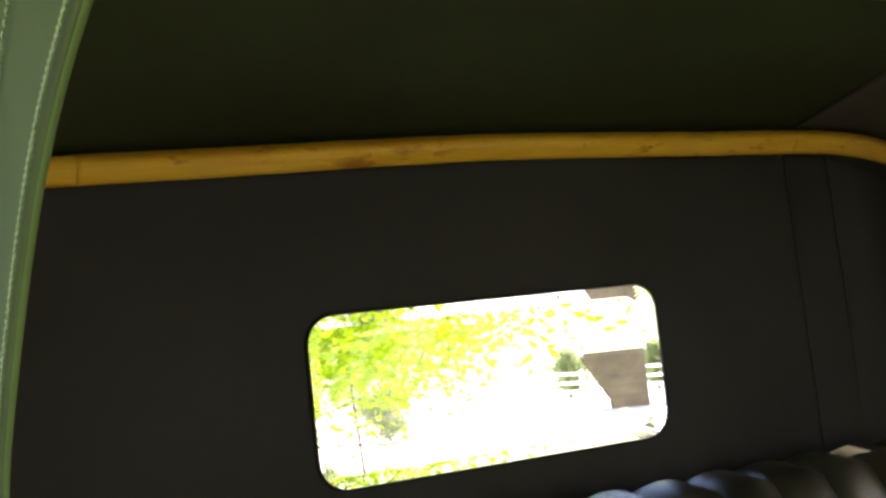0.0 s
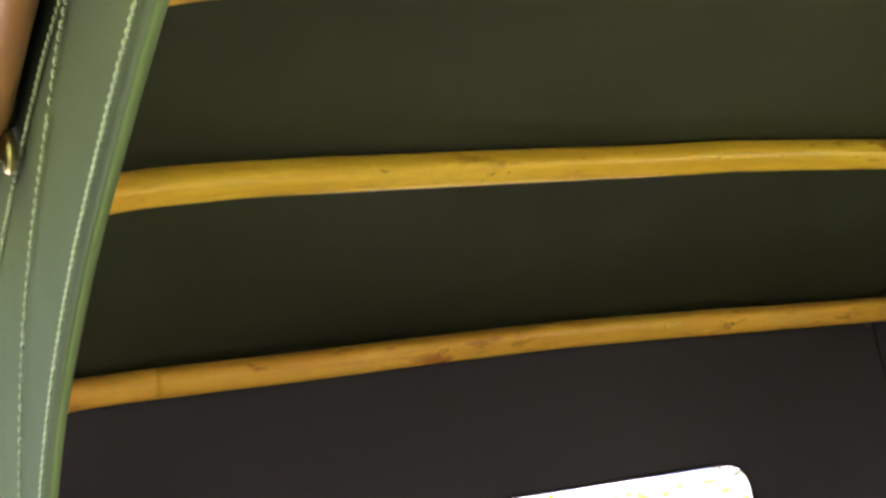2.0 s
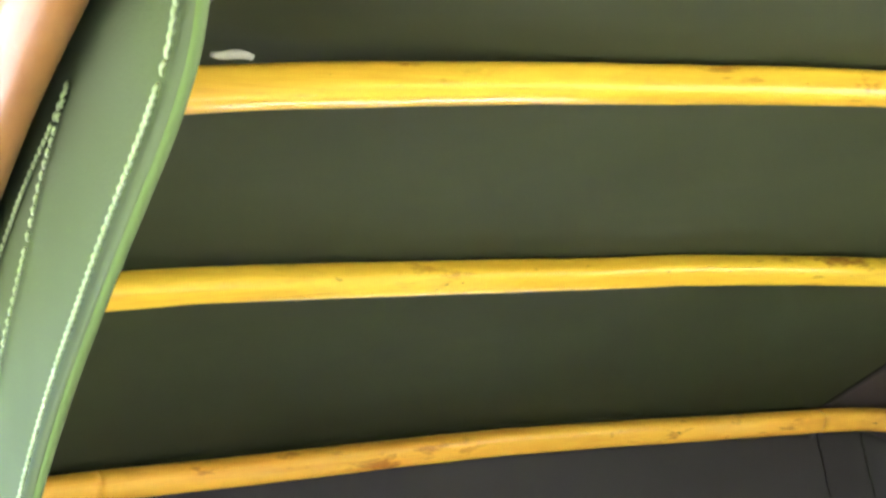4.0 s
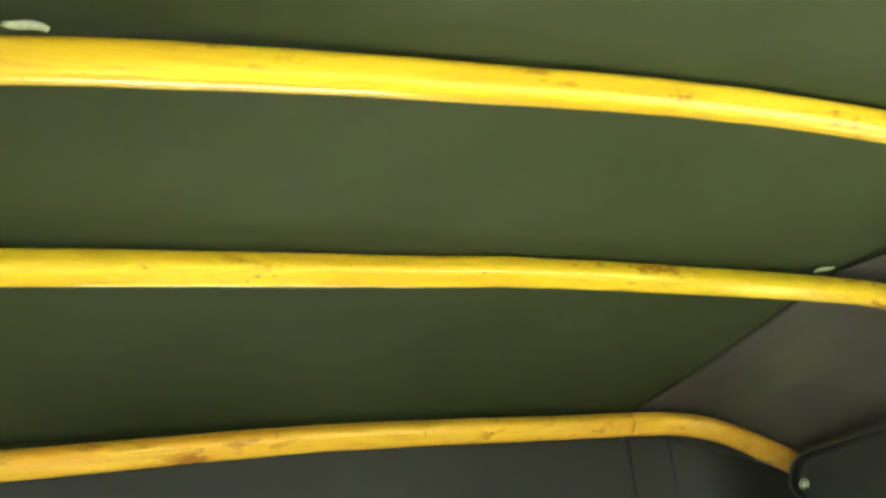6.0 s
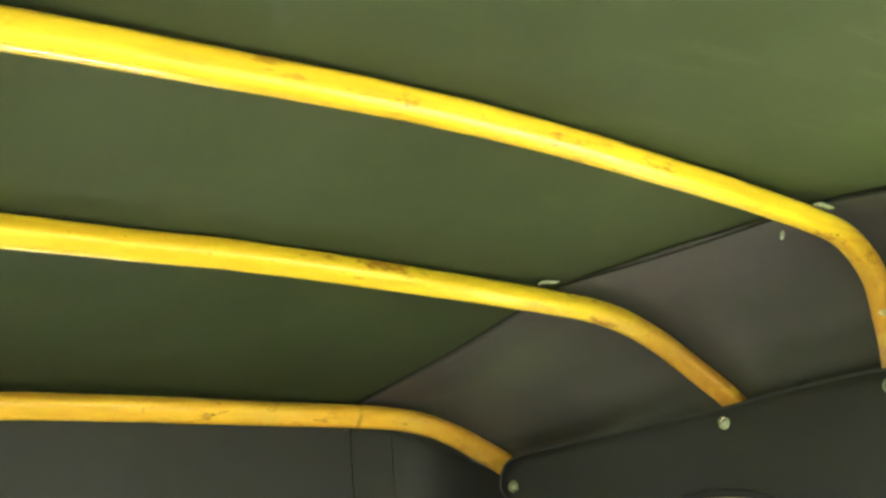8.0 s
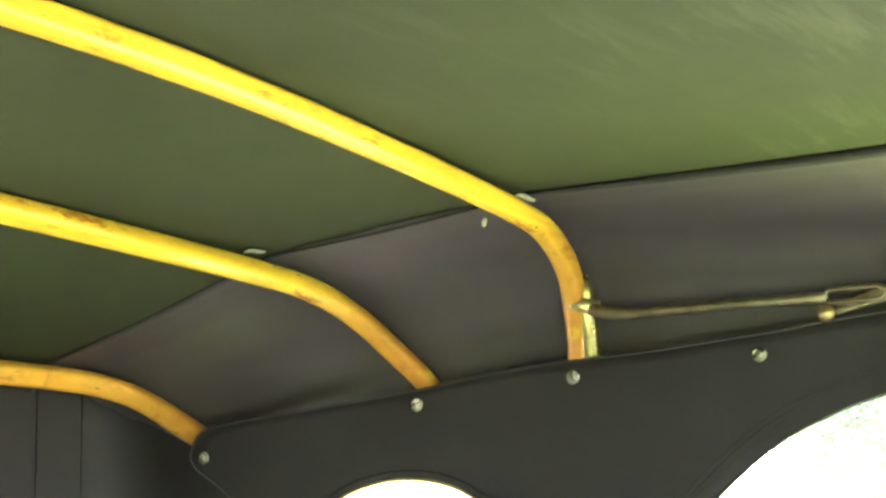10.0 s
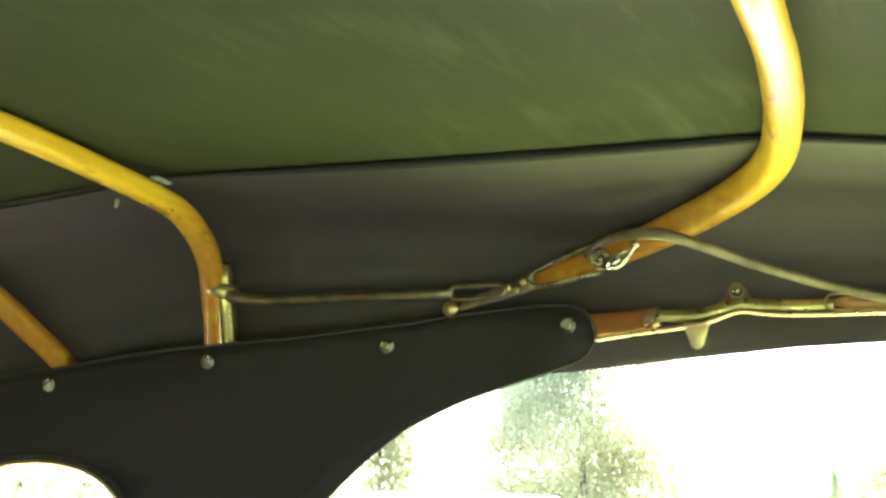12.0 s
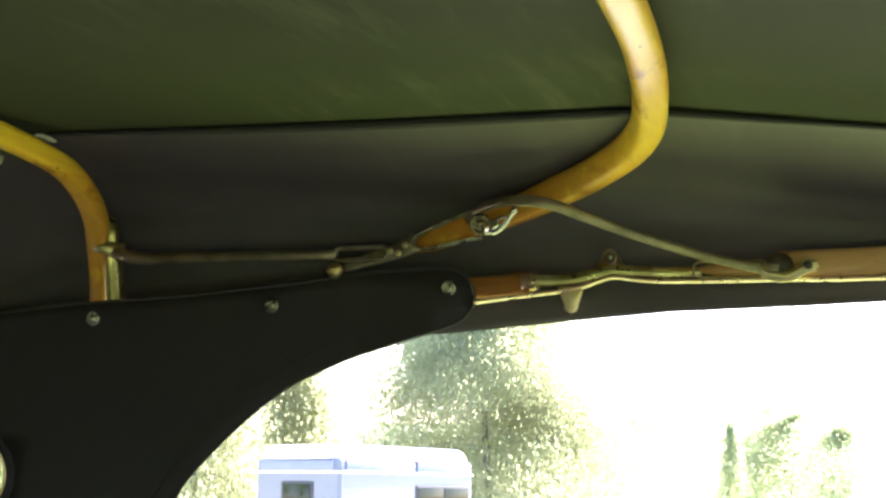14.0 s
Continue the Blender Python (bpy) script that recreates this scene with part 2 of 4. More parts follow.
def part(name, bm, mat, parent, label="", smooth=True):
    ob = mesh_object(name, bm, mat, parent, smooth)
    return tagged(ob, label) if label else ob


def thing(name, label, category, group="", at=(0, 0, 0)):
    ob = new(name)
    ob.empty_display_size = 0.05
    ob.location = at
    return tagged(ob, label, category, group)


def spline(points, step=0.01, closed=False):
    """Catmull-Rom through the points, as vectors about a step apart."""
    pts = [Vector(p) for p in points]
    n, out = len(pts), []
    for i in range(n if closed else n - 1):
        p0 = pts[(i - 1) % n] if closed or i else pts[0] * 2 - pts[1]
        p1, p2 = pts[i], pts[(i + 1) % n]
        p3 = pts[(i + 2) % n] if closed or i + 2 < n else p2 * 2 - p1
        k = max(1, int((p2 - p1).length / step))
        for j in range(k):
            t = j / k
            out.append(0.5 * (2 * p1 + (p2 - p0) * t + (2 * p0 - 5 * p1 + 4 * p2 - p3) * t * t + (3 * p1 - p0 - 3 * p2 + p3) * t**3))
    if not closed:
        out.append(pts[-1])
    return out


def sweep(bm, path, width, depth, ref, power=2.0, sides=16, closed=False, vary=None, caps=(True, True), before=None, after=None):
    """A rod along path. width lies across path and ref, depth along ref; power 2 is an oval, more is squarer."""
    ref, rings, n = Vector(ref), [], len(path)
    for i, p in enumerate(path):
        a = path[(i - 1) % n] if closed or i else before or path[0]
        b = path[(i + 1) % n] if closed or i < n - 1 else after or path[-1]
        t = (b - a).normalized()
        side = t.cross(ref).normalized()
        up = side.cross(t).normalized()
        k = vary(i / max(1, n - 1)) if vary else 1.0
        ring = []
        for j in range(sides):
            c, s = math.cos(2 * math.pi * j / sides), math.sin(2 * math.pi * j / sides)
            c, s = math.copysign(abs(c) ** (2 / power), c), math.copysign(abs(s) ** (2 / power), s)
            ring.append(bm.verts.new(p + side * (c * width / 2 * k) + up * (s * depth / 2 * k)))
        rings.append(ring)
    for i in range(n if closed else n - 1):
        r, q = rings[i], rings[(i + 1) % n]
        for j in range(sides):
            bm.faces.new((r[j], r[(j + 1) % sides], q[(j + 1) % sides], q[j]))
    if not closed and caps[0]:
        bm.faces.new(rings[0][::-1])
    if not closed and caps[1]:
        bm.faces.new(rings[-1])


def rod(name, path, width, depth, ref, mat, parent, label="", **more):
    bm = bmesh.new()
    sweep(bm, path, width, depth, ref, **more)
    return part(name, bm, mat, parent, label)


def lathe(bm, profile, at, axis, sides=20):
    """Turns (radius, along) pairs round axis at a place."""
    axis = Vector(axis).normalized()
    u = axis.orthogonal().normalized()
    w = axis.cross(u)
    rings = [[bm.verts.new(Vector(at) + axis * h + (u * math.cos(a) + w * math.sin(a)) * max(r, 1e-5)) for a in (2 * math.pi * k / sides for k in range(sides))] for r, h in profile]
    for r, q in zip(rings, rings[1:]):
        for j in range(sides):
            bm.faces.new((r[j], r[(j + 1) % sides], q[(j + 1) % sides], q[j]))
    bm.faces.new(rings[0][::-1])
    bm.faces.new(rings[-1])


def box(bm, lo, hi, soft=0.0, cuts=2):
    made = bmesh.ops.create_cube(bm, size=1)["verts"]
    for v in made:
        v.co = Vector([lo[k] + (v.co[k] + 0.5) * (hi[k] - lo[k]) for k in range(3)])
    if soft:
        edges = list({e for v in made for e in v.link_edges})
        bmesh.ops.bevel(bm, geom=edges, offset=soft, segments=cuts, affect="EDGES", profile=0.6)


def rings_between(bm, inner, outer, steps, shape):
    """Quads from an inner to an outer closed line of as many points; shape(u, v) gives the place."""
    n, last = len(inner), None
    for k in range(steps + 1):
        f = k / steps
        row = [bm.verts.new(shape(a[0] + (b[0] - a[0]) * f, a[1] + (b[1] - a[1]) * f)) for a, b in zip(inner, outer)]
        if last:
            for j in range(n):
                bm.faces.new((last[j], last[(j + 1) % n], row[(j + 1) % n], row[j]))
        last = row


def by_angle(line, centre, count):
    """The closed plane line resampled at even angles round centre."""
    out, n = [], len(line)
    for k in range(count):
        a = 2 * math.pi * k / count
        d = (math.cos(a), math.sin(a))
        best = None
        for i in range(n):
            p, q = line[i], line[(i + 1) % n]
            ex, ey = q[0] - p[0], q[1] - p[1]
            det = d[0] * -ey + d[1] * ex
            if abs(det) < 1e-12:
                continue
            px, py = p[0] - centre[0], p[1] - centre[1]
            r = (px * -ey + py * ex) / det
            s = (d[0] * py - d[1] * px) / det
            if r > 0 and -1e-9 <= s <= 1 + 1e-9 and (best is None or r > best):
                best = r
        out.append((centre[0] + d[0] * best, centre[1] + d[1] * best))
    return out


def interp(x, xs, ys):
    return float(np.interp(x, xs, ys))


def mirrored(points, side):
    return [Vector((p[0] * side, p[1], p[2])) for p in points]


# ---- ground ----
def ground_height(x, y):
    return -1.15 * min(1.0, max(0.0, (x - 2.5) / 13.0)) - 0.06 * min(11.5, max(0.0, x - 18.5))


bm = bmesh.new()
xs = [-600, -80, -20, -5, 0, 2.5, 5, 8, 11, 14, 15.5, 18.5, 22, 30, 80, 600]
grid = [[bm.verts.new((x, y, ground_height(x, y))) for y in (-600, -60, -10, 0, 10, 30, 80, 600)] for x in xs]
for a, b in zip(grid, grid[1:]):
    for j in range(7):
        bm.faces.new((a[j], b[j], b[j + 1], a[j + 1]))
tagged(mesh_object("ground", bm, M_GROUND), "meadow with worn gravel patches round the parked car", "ground", kind="structure")

bm = bmesh.new()
yard = [[bm.verts.new((x, y + 0.6 * math.sin(x * 0.7 + y), ground_height(x, y) + 0.006)) for y in (3.5, 9, 18, 45)] for x in (-9, -5, 0, 2.5, 5, 8, 11, 14, 15.5, 18.5, 22, 30)]
for a, b in zip(yard, yard[1:]):
    for j in range(3):
        bm.faces.new((a[j], b[j], b[j + 1], a[j + 1]))
tagged(mesh_object("gravel_yard", bm, M_GRAVEL), "pale sunlit gravel yard behind the car", "ground", kind="structure")

# unseen bright grass added beside the car to throw light up under the roof
bm = bmesh.new()
lane = [[bm.verts.new((x + 0.25 * math.sin(y * 0.8 + x), y, ground_height(x, y) + 0.005)) for y in (-1.3, -0.6, 0.2, 1.0, 1.8, 2.5, 3.2)] for x in (1.0, 1.8, 2.6, 3.4)]
for a, b in zip(lane, lane[1:]):
    for j in range(6):
        bm.faces.new((a[j], b[j], b[j + 1], a[j + 1]))
tagged(mesh_object("bounce_strip", bm, M_BOUNCE_GRASS), "unseen bright grass strip added to bounce light into the car", "ground", kind="structure")

# unseen pale gravel added for bounce and for the glints on the bows
bm = bmesh.new()
lane = [[bm.verts.new((x + 0.25 * math.sin(y * 0.8 + x), y, ground_height(x, y) + 0.005)) for y in (-9.0, -6.5, -4.0, -2.0, 0, 1.8, 3.2)] for x in (3.4, 4.5, 6, 7.5, 9)]
for a, b in zip(lane, lane[1:]):
    for j in range(6):
        bm.faces.new((a[j], b[j], b[j + 1], a[j + 1]))
tagged(mesh_object("bounce_gravel", bm, M_GRAVEL), "unseen pale gravel added past the grass strip to bounce light", "ground", kind="structure")

# ---- the folding top: cloth ----
# x, y, z from the middle out to the lower hem; the fifth point is the roof seam
REAR_EDGE = [(0, 1.336, 1.798), (0.15, 1.335, 1.796), (0.30, 1.330, 1.792), (0.42, 1.325, 1.787), (0.47, 1.322, 1.784), (0.52, 1.318, 1.779), (0.56, 1.310, 1.769), (0.59, 1.295, 1.753), (0.615, 1.270, 1.731), (0.632, 1.240, 1.710), (0.640, 1.215, 1.690), (0.648, 1.185, 1.665)]
OVER_SECOND_BOW = [(0, 0.952, 1.8915), (0.15, 0.951, 1.8885), (0.27, 0.950, 1.8845), (0.40, 0.947, 1.8825), (0.477, 0.945, 1.885), (0.53, 0.942, 1.874), (0.585, 0.935, 1.853), (0.635, 0.920, 1.822), (0.668, 0.900, 1.786), (0.690, 0.885, 1.752), (0.702, 0.870, 1.722), (0.708, 0.860, 1.690)]
OVER_THIRD_BOW = [(0, 0.622, 1.9315), (0.15, 0.622, 1.9285), (0.30, 0.622, 1.9225), (0.45, 0.622, 1.919), (0.528, 0.622, 1.922), (0.583, 0.624, 1.906), (0.630, 0.627, 1.876), (0.658, 0.630, 1.846), (0.675, 0.633, 1.812), (0.687, 0.636, 1.776), (0.695, 0.639, 1.736), (0.702, 0.64, 1.690)]
OVER_FOURTH_BOW = [(0, -0.03, 1.9035), (0.15, -0.03, 1.9025), (0.30, -0.03, 1.901), (0.42, -0.02, 1.899), (0.487, -0.01, 1.892), (0.55, 0.0, 1.882), (0.615, 0.0, 1.864), (0.660, 0.0, 1.840), (0.690, 0.0, 1.812), (0.703, 0.0, 1.782), (0.707, 0.0, 1.752), (0.708, 0.0, 1.727)]
OVER_FRONT_DOOR = [(0, -0.55, 1.885), (0.15, -0.55, 1.884), (0.30, -0.55, 1.871), (0.42, -0.55, 1.850), (0.487, -0.55, 1.822), (0.55, -0.55, 1.815), (0.615, -0.55, 1.806), (0.660, -0.55, 1.797), (0.690, -0.55, 1.789), (0.703, -0.55, 1.779), (0.707, -0.55, 1.765), (0.708, -0.55, 1.745)]
FRONT_EDGE = [(0, -1.15, 1.84), (0.15, -1.15, 1.84), (0.30, -1.15, 1.837), (0.42, -1.15, 1.826), (0.487, -1.15, 1.812), (0.55, -1.15, 1.806), (0.615, -1.15, 1.802), (0.660, -1.15, 1.80), (0.690, -1.15, 1.79), (0.703, -1.15, 1.78), (0.707, -1.15, 1.765), (0.708, -1.15, 1.75)]
SECTIONS = [REAR_EDGE, OVER_SECOND_BOW, OVER_THIRD_BOW, OVER_FOURTH_BOW, OVER_FRONT_DOOR, FRONT_EDGE]


SIDE = [(0.305, 1.345), (0.42, 1.345), (0.47, 1.345), (0.52, 1.345), (0.56, 1.343), (0.592, 1.334), (0.618, 1.308), (0.634, 1.268), (0.643, 1.225), (0.648, 1.185), (0.658, 1.10), (0.664, 1.03)]
LAP = [(x, y + 0.022, z - 0.032) if k < 5 else (SIDE[k - 2][0] + 0.010, SIDE[k - 2][1] + 0.012, z - 0.032) for k, (x, y, z) in enumerate(SECTIONS[0])]


def hem_x(y):
    return interp(y, [0.25, 0.425, 0.641, 0.854, 1.149], [0.690, 0.668, 0.662, 0.667, 0.640])


def roof_rows():
    fine = []
    for sec in [LAP] + SECTIONS:
        row = []
        for a, b in zip(sec, sec[1:]):
            row += [Vector(a).lerp(Vector(b), k / 4) for k in range(4)]
        fine.append(row + [Vector(sec[-1])])
    rows = []
    for n, (a, b) in enumerate(zip(fine, fine[1:])):
        for k in range(14):
            f = 0.5 - 0.5 * math.cos(math.pi * k / 14)
            row = []
            for i, (p, q) in enumerate(zip(a, b)):
                v = p.lerp(q, f)
                v.z += (0.004, -0.006, 0.002, -0.003, -0.004, -0.004)[n] * math.sin(math.pi * f) * min(1, (1.25 - abs(v.x)) / 0.8)
                fold = noise.noise(Vector((v.x * 5, v.y * 3.5, 7.3)))
                out = max(0.0, (i - 17) / 28)
                v.x += (0 if n == 0 else 1) * (0.017 * fold + 0.006 * math.sin(i * 0.75 + 3 * noise.noise(Vector((v.y * 2.5, 0.4, 2.2))))) * min(1, out * 2) * math.sin(math.pi * f)
                crease = 1.700 + (1.15 - v.y) * 0.165 - v.z
                if 0 < n < 3 and i > 20 and crease > 0:
                    v.x += min(0.024, 0.8 * crease)
                    v.y += 0.1 * crease
                if n == 1 and i > 18:
                    # a slack fold runs from the second bow's foot back to the corner
                    slack = math.sin(math.pi * f) * min(1.0, (i - 18) / 4)
                    v.x += slack * (0.013 * math.exp(-((crease - 0.016) / 0.010) ** 2) - 0.016 * math.exp(-((crease + 0.008) / 0.013) ** 2) + 0.008 * math.exp(-((crease + 0.045) / 0.018) ** 2))
                room = min(1.0, max(0.0, (i - 17) / 6)) * (0 if n == 0 else 1)
                v.x += 0.010 * room
                v.z += 0.007 * room * max(0.0, 1 - max(0, i - 26) / 10)
                if i > 37 and 0.25 < v.y < 1.15 and n > 0:
                    # the hem is buttoned to the quarter curtain
                    v.x += (hem_x(v.y) - v.x) * min(1.0, (i - 37) / 6)
                v.z += 0.0012 * noise.noise(Vector((v.x * 7, v.y * 7, 1.7))) * math.sin(math.pi * f)
                row.append(v)
            rows.append(row)
    rows.append(fine[-1])
    return rows


convertible_top = thing("convertible_top", "black cloth folding top of a vintage touring car", "car top")
rows = roof_rows()
SEAM = 16


def widened(p):
    """The left side of the top stands a little wider than the right."""
    back = min(1.0, max(0.0, (p.y - 0.58) / 0.25)) * max(0.0, 1 - abs(p.x - 0.5) / (0.35 if p.x < 0.5 else 0.17))
    return (-p.x - 0.03 * min(1.0, max(0.0, (p.x - 0.25) / 0.3)) - 0.06 * back, p.y, p.z + 0.012 * min(1.0, max(0.0, (p.x - 0.1) / 0.35)) * max(0.0, 1 - abs(p.y - 0.949) / 0.35))


def cloth_sheet(name, lines, mat, label):
    bm = bmesh.new()
    made = [[bm.verts.new(p) for p in line] for line in lines]
    for a, b in zip(made, made[1:]):
        for j in range(len(a) - 1):
            bm.faces.new((a[j], a[j + 1], b[j + 1], b[j]))
    ob = part(name, bm, mat, convertible_top, label)
    thick = ob.modifiers.new("thick", "SOLIDIFY")
    thick.thickness, thick.offset = 0.003, 1.0
    return ob


cloth_sheet("roof_cloth", [[widened(p) for p in row[SEAM + 1 : 0 : -1]] + list(row[: SEAM + 2]) for row in rows], M_ROOF, "dark olive cloth with pale scuffs")
DROP = Vector((0, 0, -0.004))
cloth_sheet("side_cloth", [[p + DROP if k == 0 else p for k, p in enumerate(row[SEAM:])] for row in rows], M_SIDE, "dark creased side cloth")
cloth_sheet("side_cloth", [[Vector(widened(p)) + (DROP if k == 0 else Vector()) for k, p in enumerate(row[SEAM:-6])] for row in rows], M_SIDE, "dark creased side cloth")

# rear curtain with the hole for its window
REAR_Y = 1.345
WIN = (-0.229, 0.241, 1.412, 1.602, 0.034)


def rounded(x0, x1, z0, z1, r, per=8):
    pts = []
    for cx, cz, a0 in ((x1 - r, z1 - r, 0), (x0 + r, z1 - r, 90), (x0 + r, z0 + r, 180), (x1 - r, z0 + r, 270)):
        pts += [(cx + r * math.cos(radians(a0 + 90 * k / per)), cz + r * math.sin(radians(a0 + 90 * k / per))) for k in range(per + 1)]
    return pts


bm = bmesh.new()
COUNT = 360
centre = (0.5 * (WIN[0] + WIN[1]), 0.5 * (WIN[2] + WIN[3]))
hole = by_angle(rounded(*WIN), centre, COUNT)
rect = by_angle([(0.305, 1.786), (-0.305, 1.786), (-0.305, 1.24), (0.305, 1.24)], centre, COUNT)
rings_between(bm, hole, rect, 4, lambda u, v: (u, REAR_Y, v))
top = SECTIONS[0]
for side in (1, -1):
    columns = []
    for (x, y), t in zip(SIDE, top[2:] + [(0.662, 1.10, 1.668), (0.668, 1.03, 1.672)]):
        high = t[2] - 0.008
        col = [Vector((x, y, high * (1 - f) + 1.24 * f)) for f in (0, 0.08, 0.2, 0.4, 0.7, 1)]
        columns.append([bm.verts.new((p.x * side, p.y, p.z)) for p in col])
    for a, b in zip(columns, columns[1:]):
        for j in range(len(a) - 1):
            bm.faces.new((a[j], b[j], b[j + 1], a[j + 1]))
curtain = part("rear_curtain", bm, M_PANEL, convertible_top)
for x, lean in ((0.482, 0.012), (0.556, 0.016)):
    path = [Vector((x + lean * k / 8, REAR_Y - 0.002 - 0.002 * (x > 0.5), 1.755 - k * 0.064)) for k in range(9)]
    rod("curtain_seam", path, 0.0018, 0.0010, (0, 1, 0), M_PANEL, convertible_top, sides=8)

# seam where the roof meets the side cloth; its fold's shade is a black strip
for side in (1, -1):
    pts = [Vector((s[4][0], s[4][1], s[4][2] - 0.003)) for s in SECTIONS]
    if side < 0:
        pts = [Vector(widened(p)) for p in pts]
    line = []
    for a, b in zip(pts, pts[1:]):
        for k in range(24):
            f = k / 24
            v = a.lerp(b, f)
            v.z -= 0.003 * math.sin(math.pi * f)
            line.append(v)
    rod("seam_fold_strip", line, 0.0105, 0.006, (0, 0, 1), M_SEAM, convertible_top, "roof seam, its shaded fold as a black strip", sides=8, vary=lambda f: 0.5 + 1.15 * max(0.0, 1 - abs(f - 0.53) / 0.13) ** 0.6 + 0.15 * (f > 0.45))

# ---- rear window ----
rear_window = thing("rear_window", "clear bevelled glass rear window with rounded corners", "window")
bm = bmesh.new()
outer = by_angle(rounded(WIN[0] - 0.004, WIN[1] + 0.004, WIN[2] - 0.004, WIN[3] + 0.004, 0.036), centre, COUNT)
inner = by_angle(rounded(WIN[0] + 0.014, WIN[1] - 0.023, WIN[2] + 0.014, WIN[3] - 0.014, 0.022), centre, COUNT)
loops = []
for line, y in ((inner, REAR_Y + 0.002), (outer, REAR_Y + 0.0048), (outer, REAR_Y + 0.007), (inner, REAR_Y + 0.007)):
    loops.append([bm.verts.new((u, y, v)) for u, v in line])
for a, b in zip(loops, loops[1:]):
    for j in range(COUNT):
        bm.faces.new((a[j], a[(j + 1) % COUNT], b[(j + 1) % COUNT], b[j]))
bm.faces.new(loops[0])
bm.faces.new(loops[-1])
pane = part("pane", bm, M_GLASS, rear_window, smooth=False)
pane.visible_shadow = False
edge = [Vector((u, REAR_Y - 0.002, v)) for u, v in by_angle(rounded(WIN[0] - 0.001, WIN[1] + 0.001, WIN[2] - 0.001, WIN[3] + 0.001, 0.034), centre, COUNT)]
rod("rim", edge, 0.004, 0.006, (0, 1, 0), M_SEAM, rear_window, "black cloth edge", closed=True, sides=8)

# ---- wooden bows ----
REAR_BOW = [(0, 1.318, 1.776), (0.15, 1.314, 1.7735), (0.31, 1.308, 1.769), (0.455, 1.304, 1.766), (0.528, 1.299, 1.762), (0.570, 1.282, 1.752), (0.596, 1.256, 1.735), (0.611, 1.224, 1.713), (0.623, 1.190, 1.690), (0.632, 1.152, 1.660)]
SECOND_BOW = [(0, 0.949, 1.8765), (0.12, 0.948, 1.874), (0.268, 0.945, 1.8685), (0.351, 0.943, 1.865), (0.414, 0.941, 1.862), (0.46, 0.939, 1.859), (0.520, 0.936, 1.854), (0.575, 0.927, 1.840), (0.623, 0.911, 1.813), (0.655, 0.891, 1.781), (0.680, 0.871, 1.752), (0.693, 0.861, 1.734)]
THIRD_BOW = [(0, 0.621, 1.917), (0.08, 0.621, 1.916), (0.151, 0.621, 1.914), (0.231, 0.622, 1.911), (0.321, 0.622, 1.907), (0.422, 0.623, 1.901), (0.49, 0.623, 1.8955), (0.553, 0.624, 1.887), (0.600, 0.627, 1.868), (0.628, 0.629, 1.843), (0.641, 0.632, 1.815), (0.654, 0.635, 1.784), (0.662, 0.638, 1.756), (0.668, 0.64, 1.715)]
FOURTH_BOW = [(0, -0.038, 1.886), (0.094, -0.0375, 1.8855), (0.163, -0.037, 1.885), (0.241, -0.0355, 1.885), (0.33, -0.030, 1.883), (0.410, -0.0215, 1.881), (0.497, -0.007, 1.877), (0.560, 0.0175, 1.870), (0.608, 0.056, 1.860), (0.641, 0.102, 1.848), (0.659, 0.158, 1.831), (0.668, 0.212, 1.8165), (0.672, 0.258, 1.804), (0.673, 0.267, 1.8015)]
BOWS = {
    "rear": (REAR_BOW, 0.0270, "slim varnished wooden bow above the rear window"),
    "second": (SECOND_BOW, 0.0250, "varnished wooden bow crossing under the cloth roof"),
    "third": (THIRD_BOW, 0.0244, "varnished wooden bow ending in a brass socket"),
    "fourth": (FOURTH_BOW, 0.0295, "varnished wooden bow sweeping back into a metal socket"),
}
bows = {}


def foot_taper(f):
    """The fourth bow thins towards its feet and ends in a rounded tip."""
    k = 1 - 0.22 * min(1.0, max(0.0, (abs(f - 0.5) - 0.40) / 0.06))
    tip = max(0.0, (abs(f - 0.5) - 0.468) / 0.032)
    return k * (1 - 0.5 * tip ** 3)


def bow_girth(f, seed, key):
    return (1 + 0.035 * noise.noise(Vector((f * 26, seed, 0)))) * (foot_taper(f) if key == "fourth" else 1)


SPLICE = {"rear": 0.455, "second": 0.56, "third": 0.585, "fourth": 0.60}
for key, (half, width, label) in BOWS.items():
    right = spline(half, 0.008)
    wide = [Vector((p.x + (0.0335 if key == "fourth" else 0.03) * min(1.0, max(0.0, (p.x - 0.25) / 0.3)), p.y, p.z + (0.010 * min(1.0, max(0.0, (p.x - 0.1) / 0.35)) if key == "second" else 0))) for p in right]
    path = mirrored(wide[:0:-1], -1) + right
    a, b = Vector(half[0]), Vector(half[-1])
    normal = Vector((1, 0, 0)).cross(b - a).normalized()
    seed = len(bows) * 3.1
    root = thing("roof_bow", label, "roof bow", "wooden bows of the folding top")
    last = len(path) - 1
    cut_a = next(k for k, p in enumerate(path) if p.x > -SPLICE[key] - 0.02)
    cut_b = next(k for k, p in enumerate(path) if p.x > SPLICE[key])
    for name, lo, hi in (("crosspiece", cut_a, cut_b), ("leg", 0, cut_a), ("leg", cut_b, last)):
        bm = bmesh.new()
        sweep(bm, path[lo : hi + 1], width * 0.965, width * 1.08, normal, power=3.0, sides=28, vary=lambda g, s=seed, k=key, p=lo, q=hi: bow_girth((p + g * (q - p)) / last, s, k), caps=(lo == 0 or key == "rear", hi == last or key == "rear"), before=path[lo - 1] if lo else None, after=path[hi + 1] if hi < last else None)
        part(name, bm, M_WOOD_REAR if key == "rear" else M_WOOD, root)
    bows[key] = root


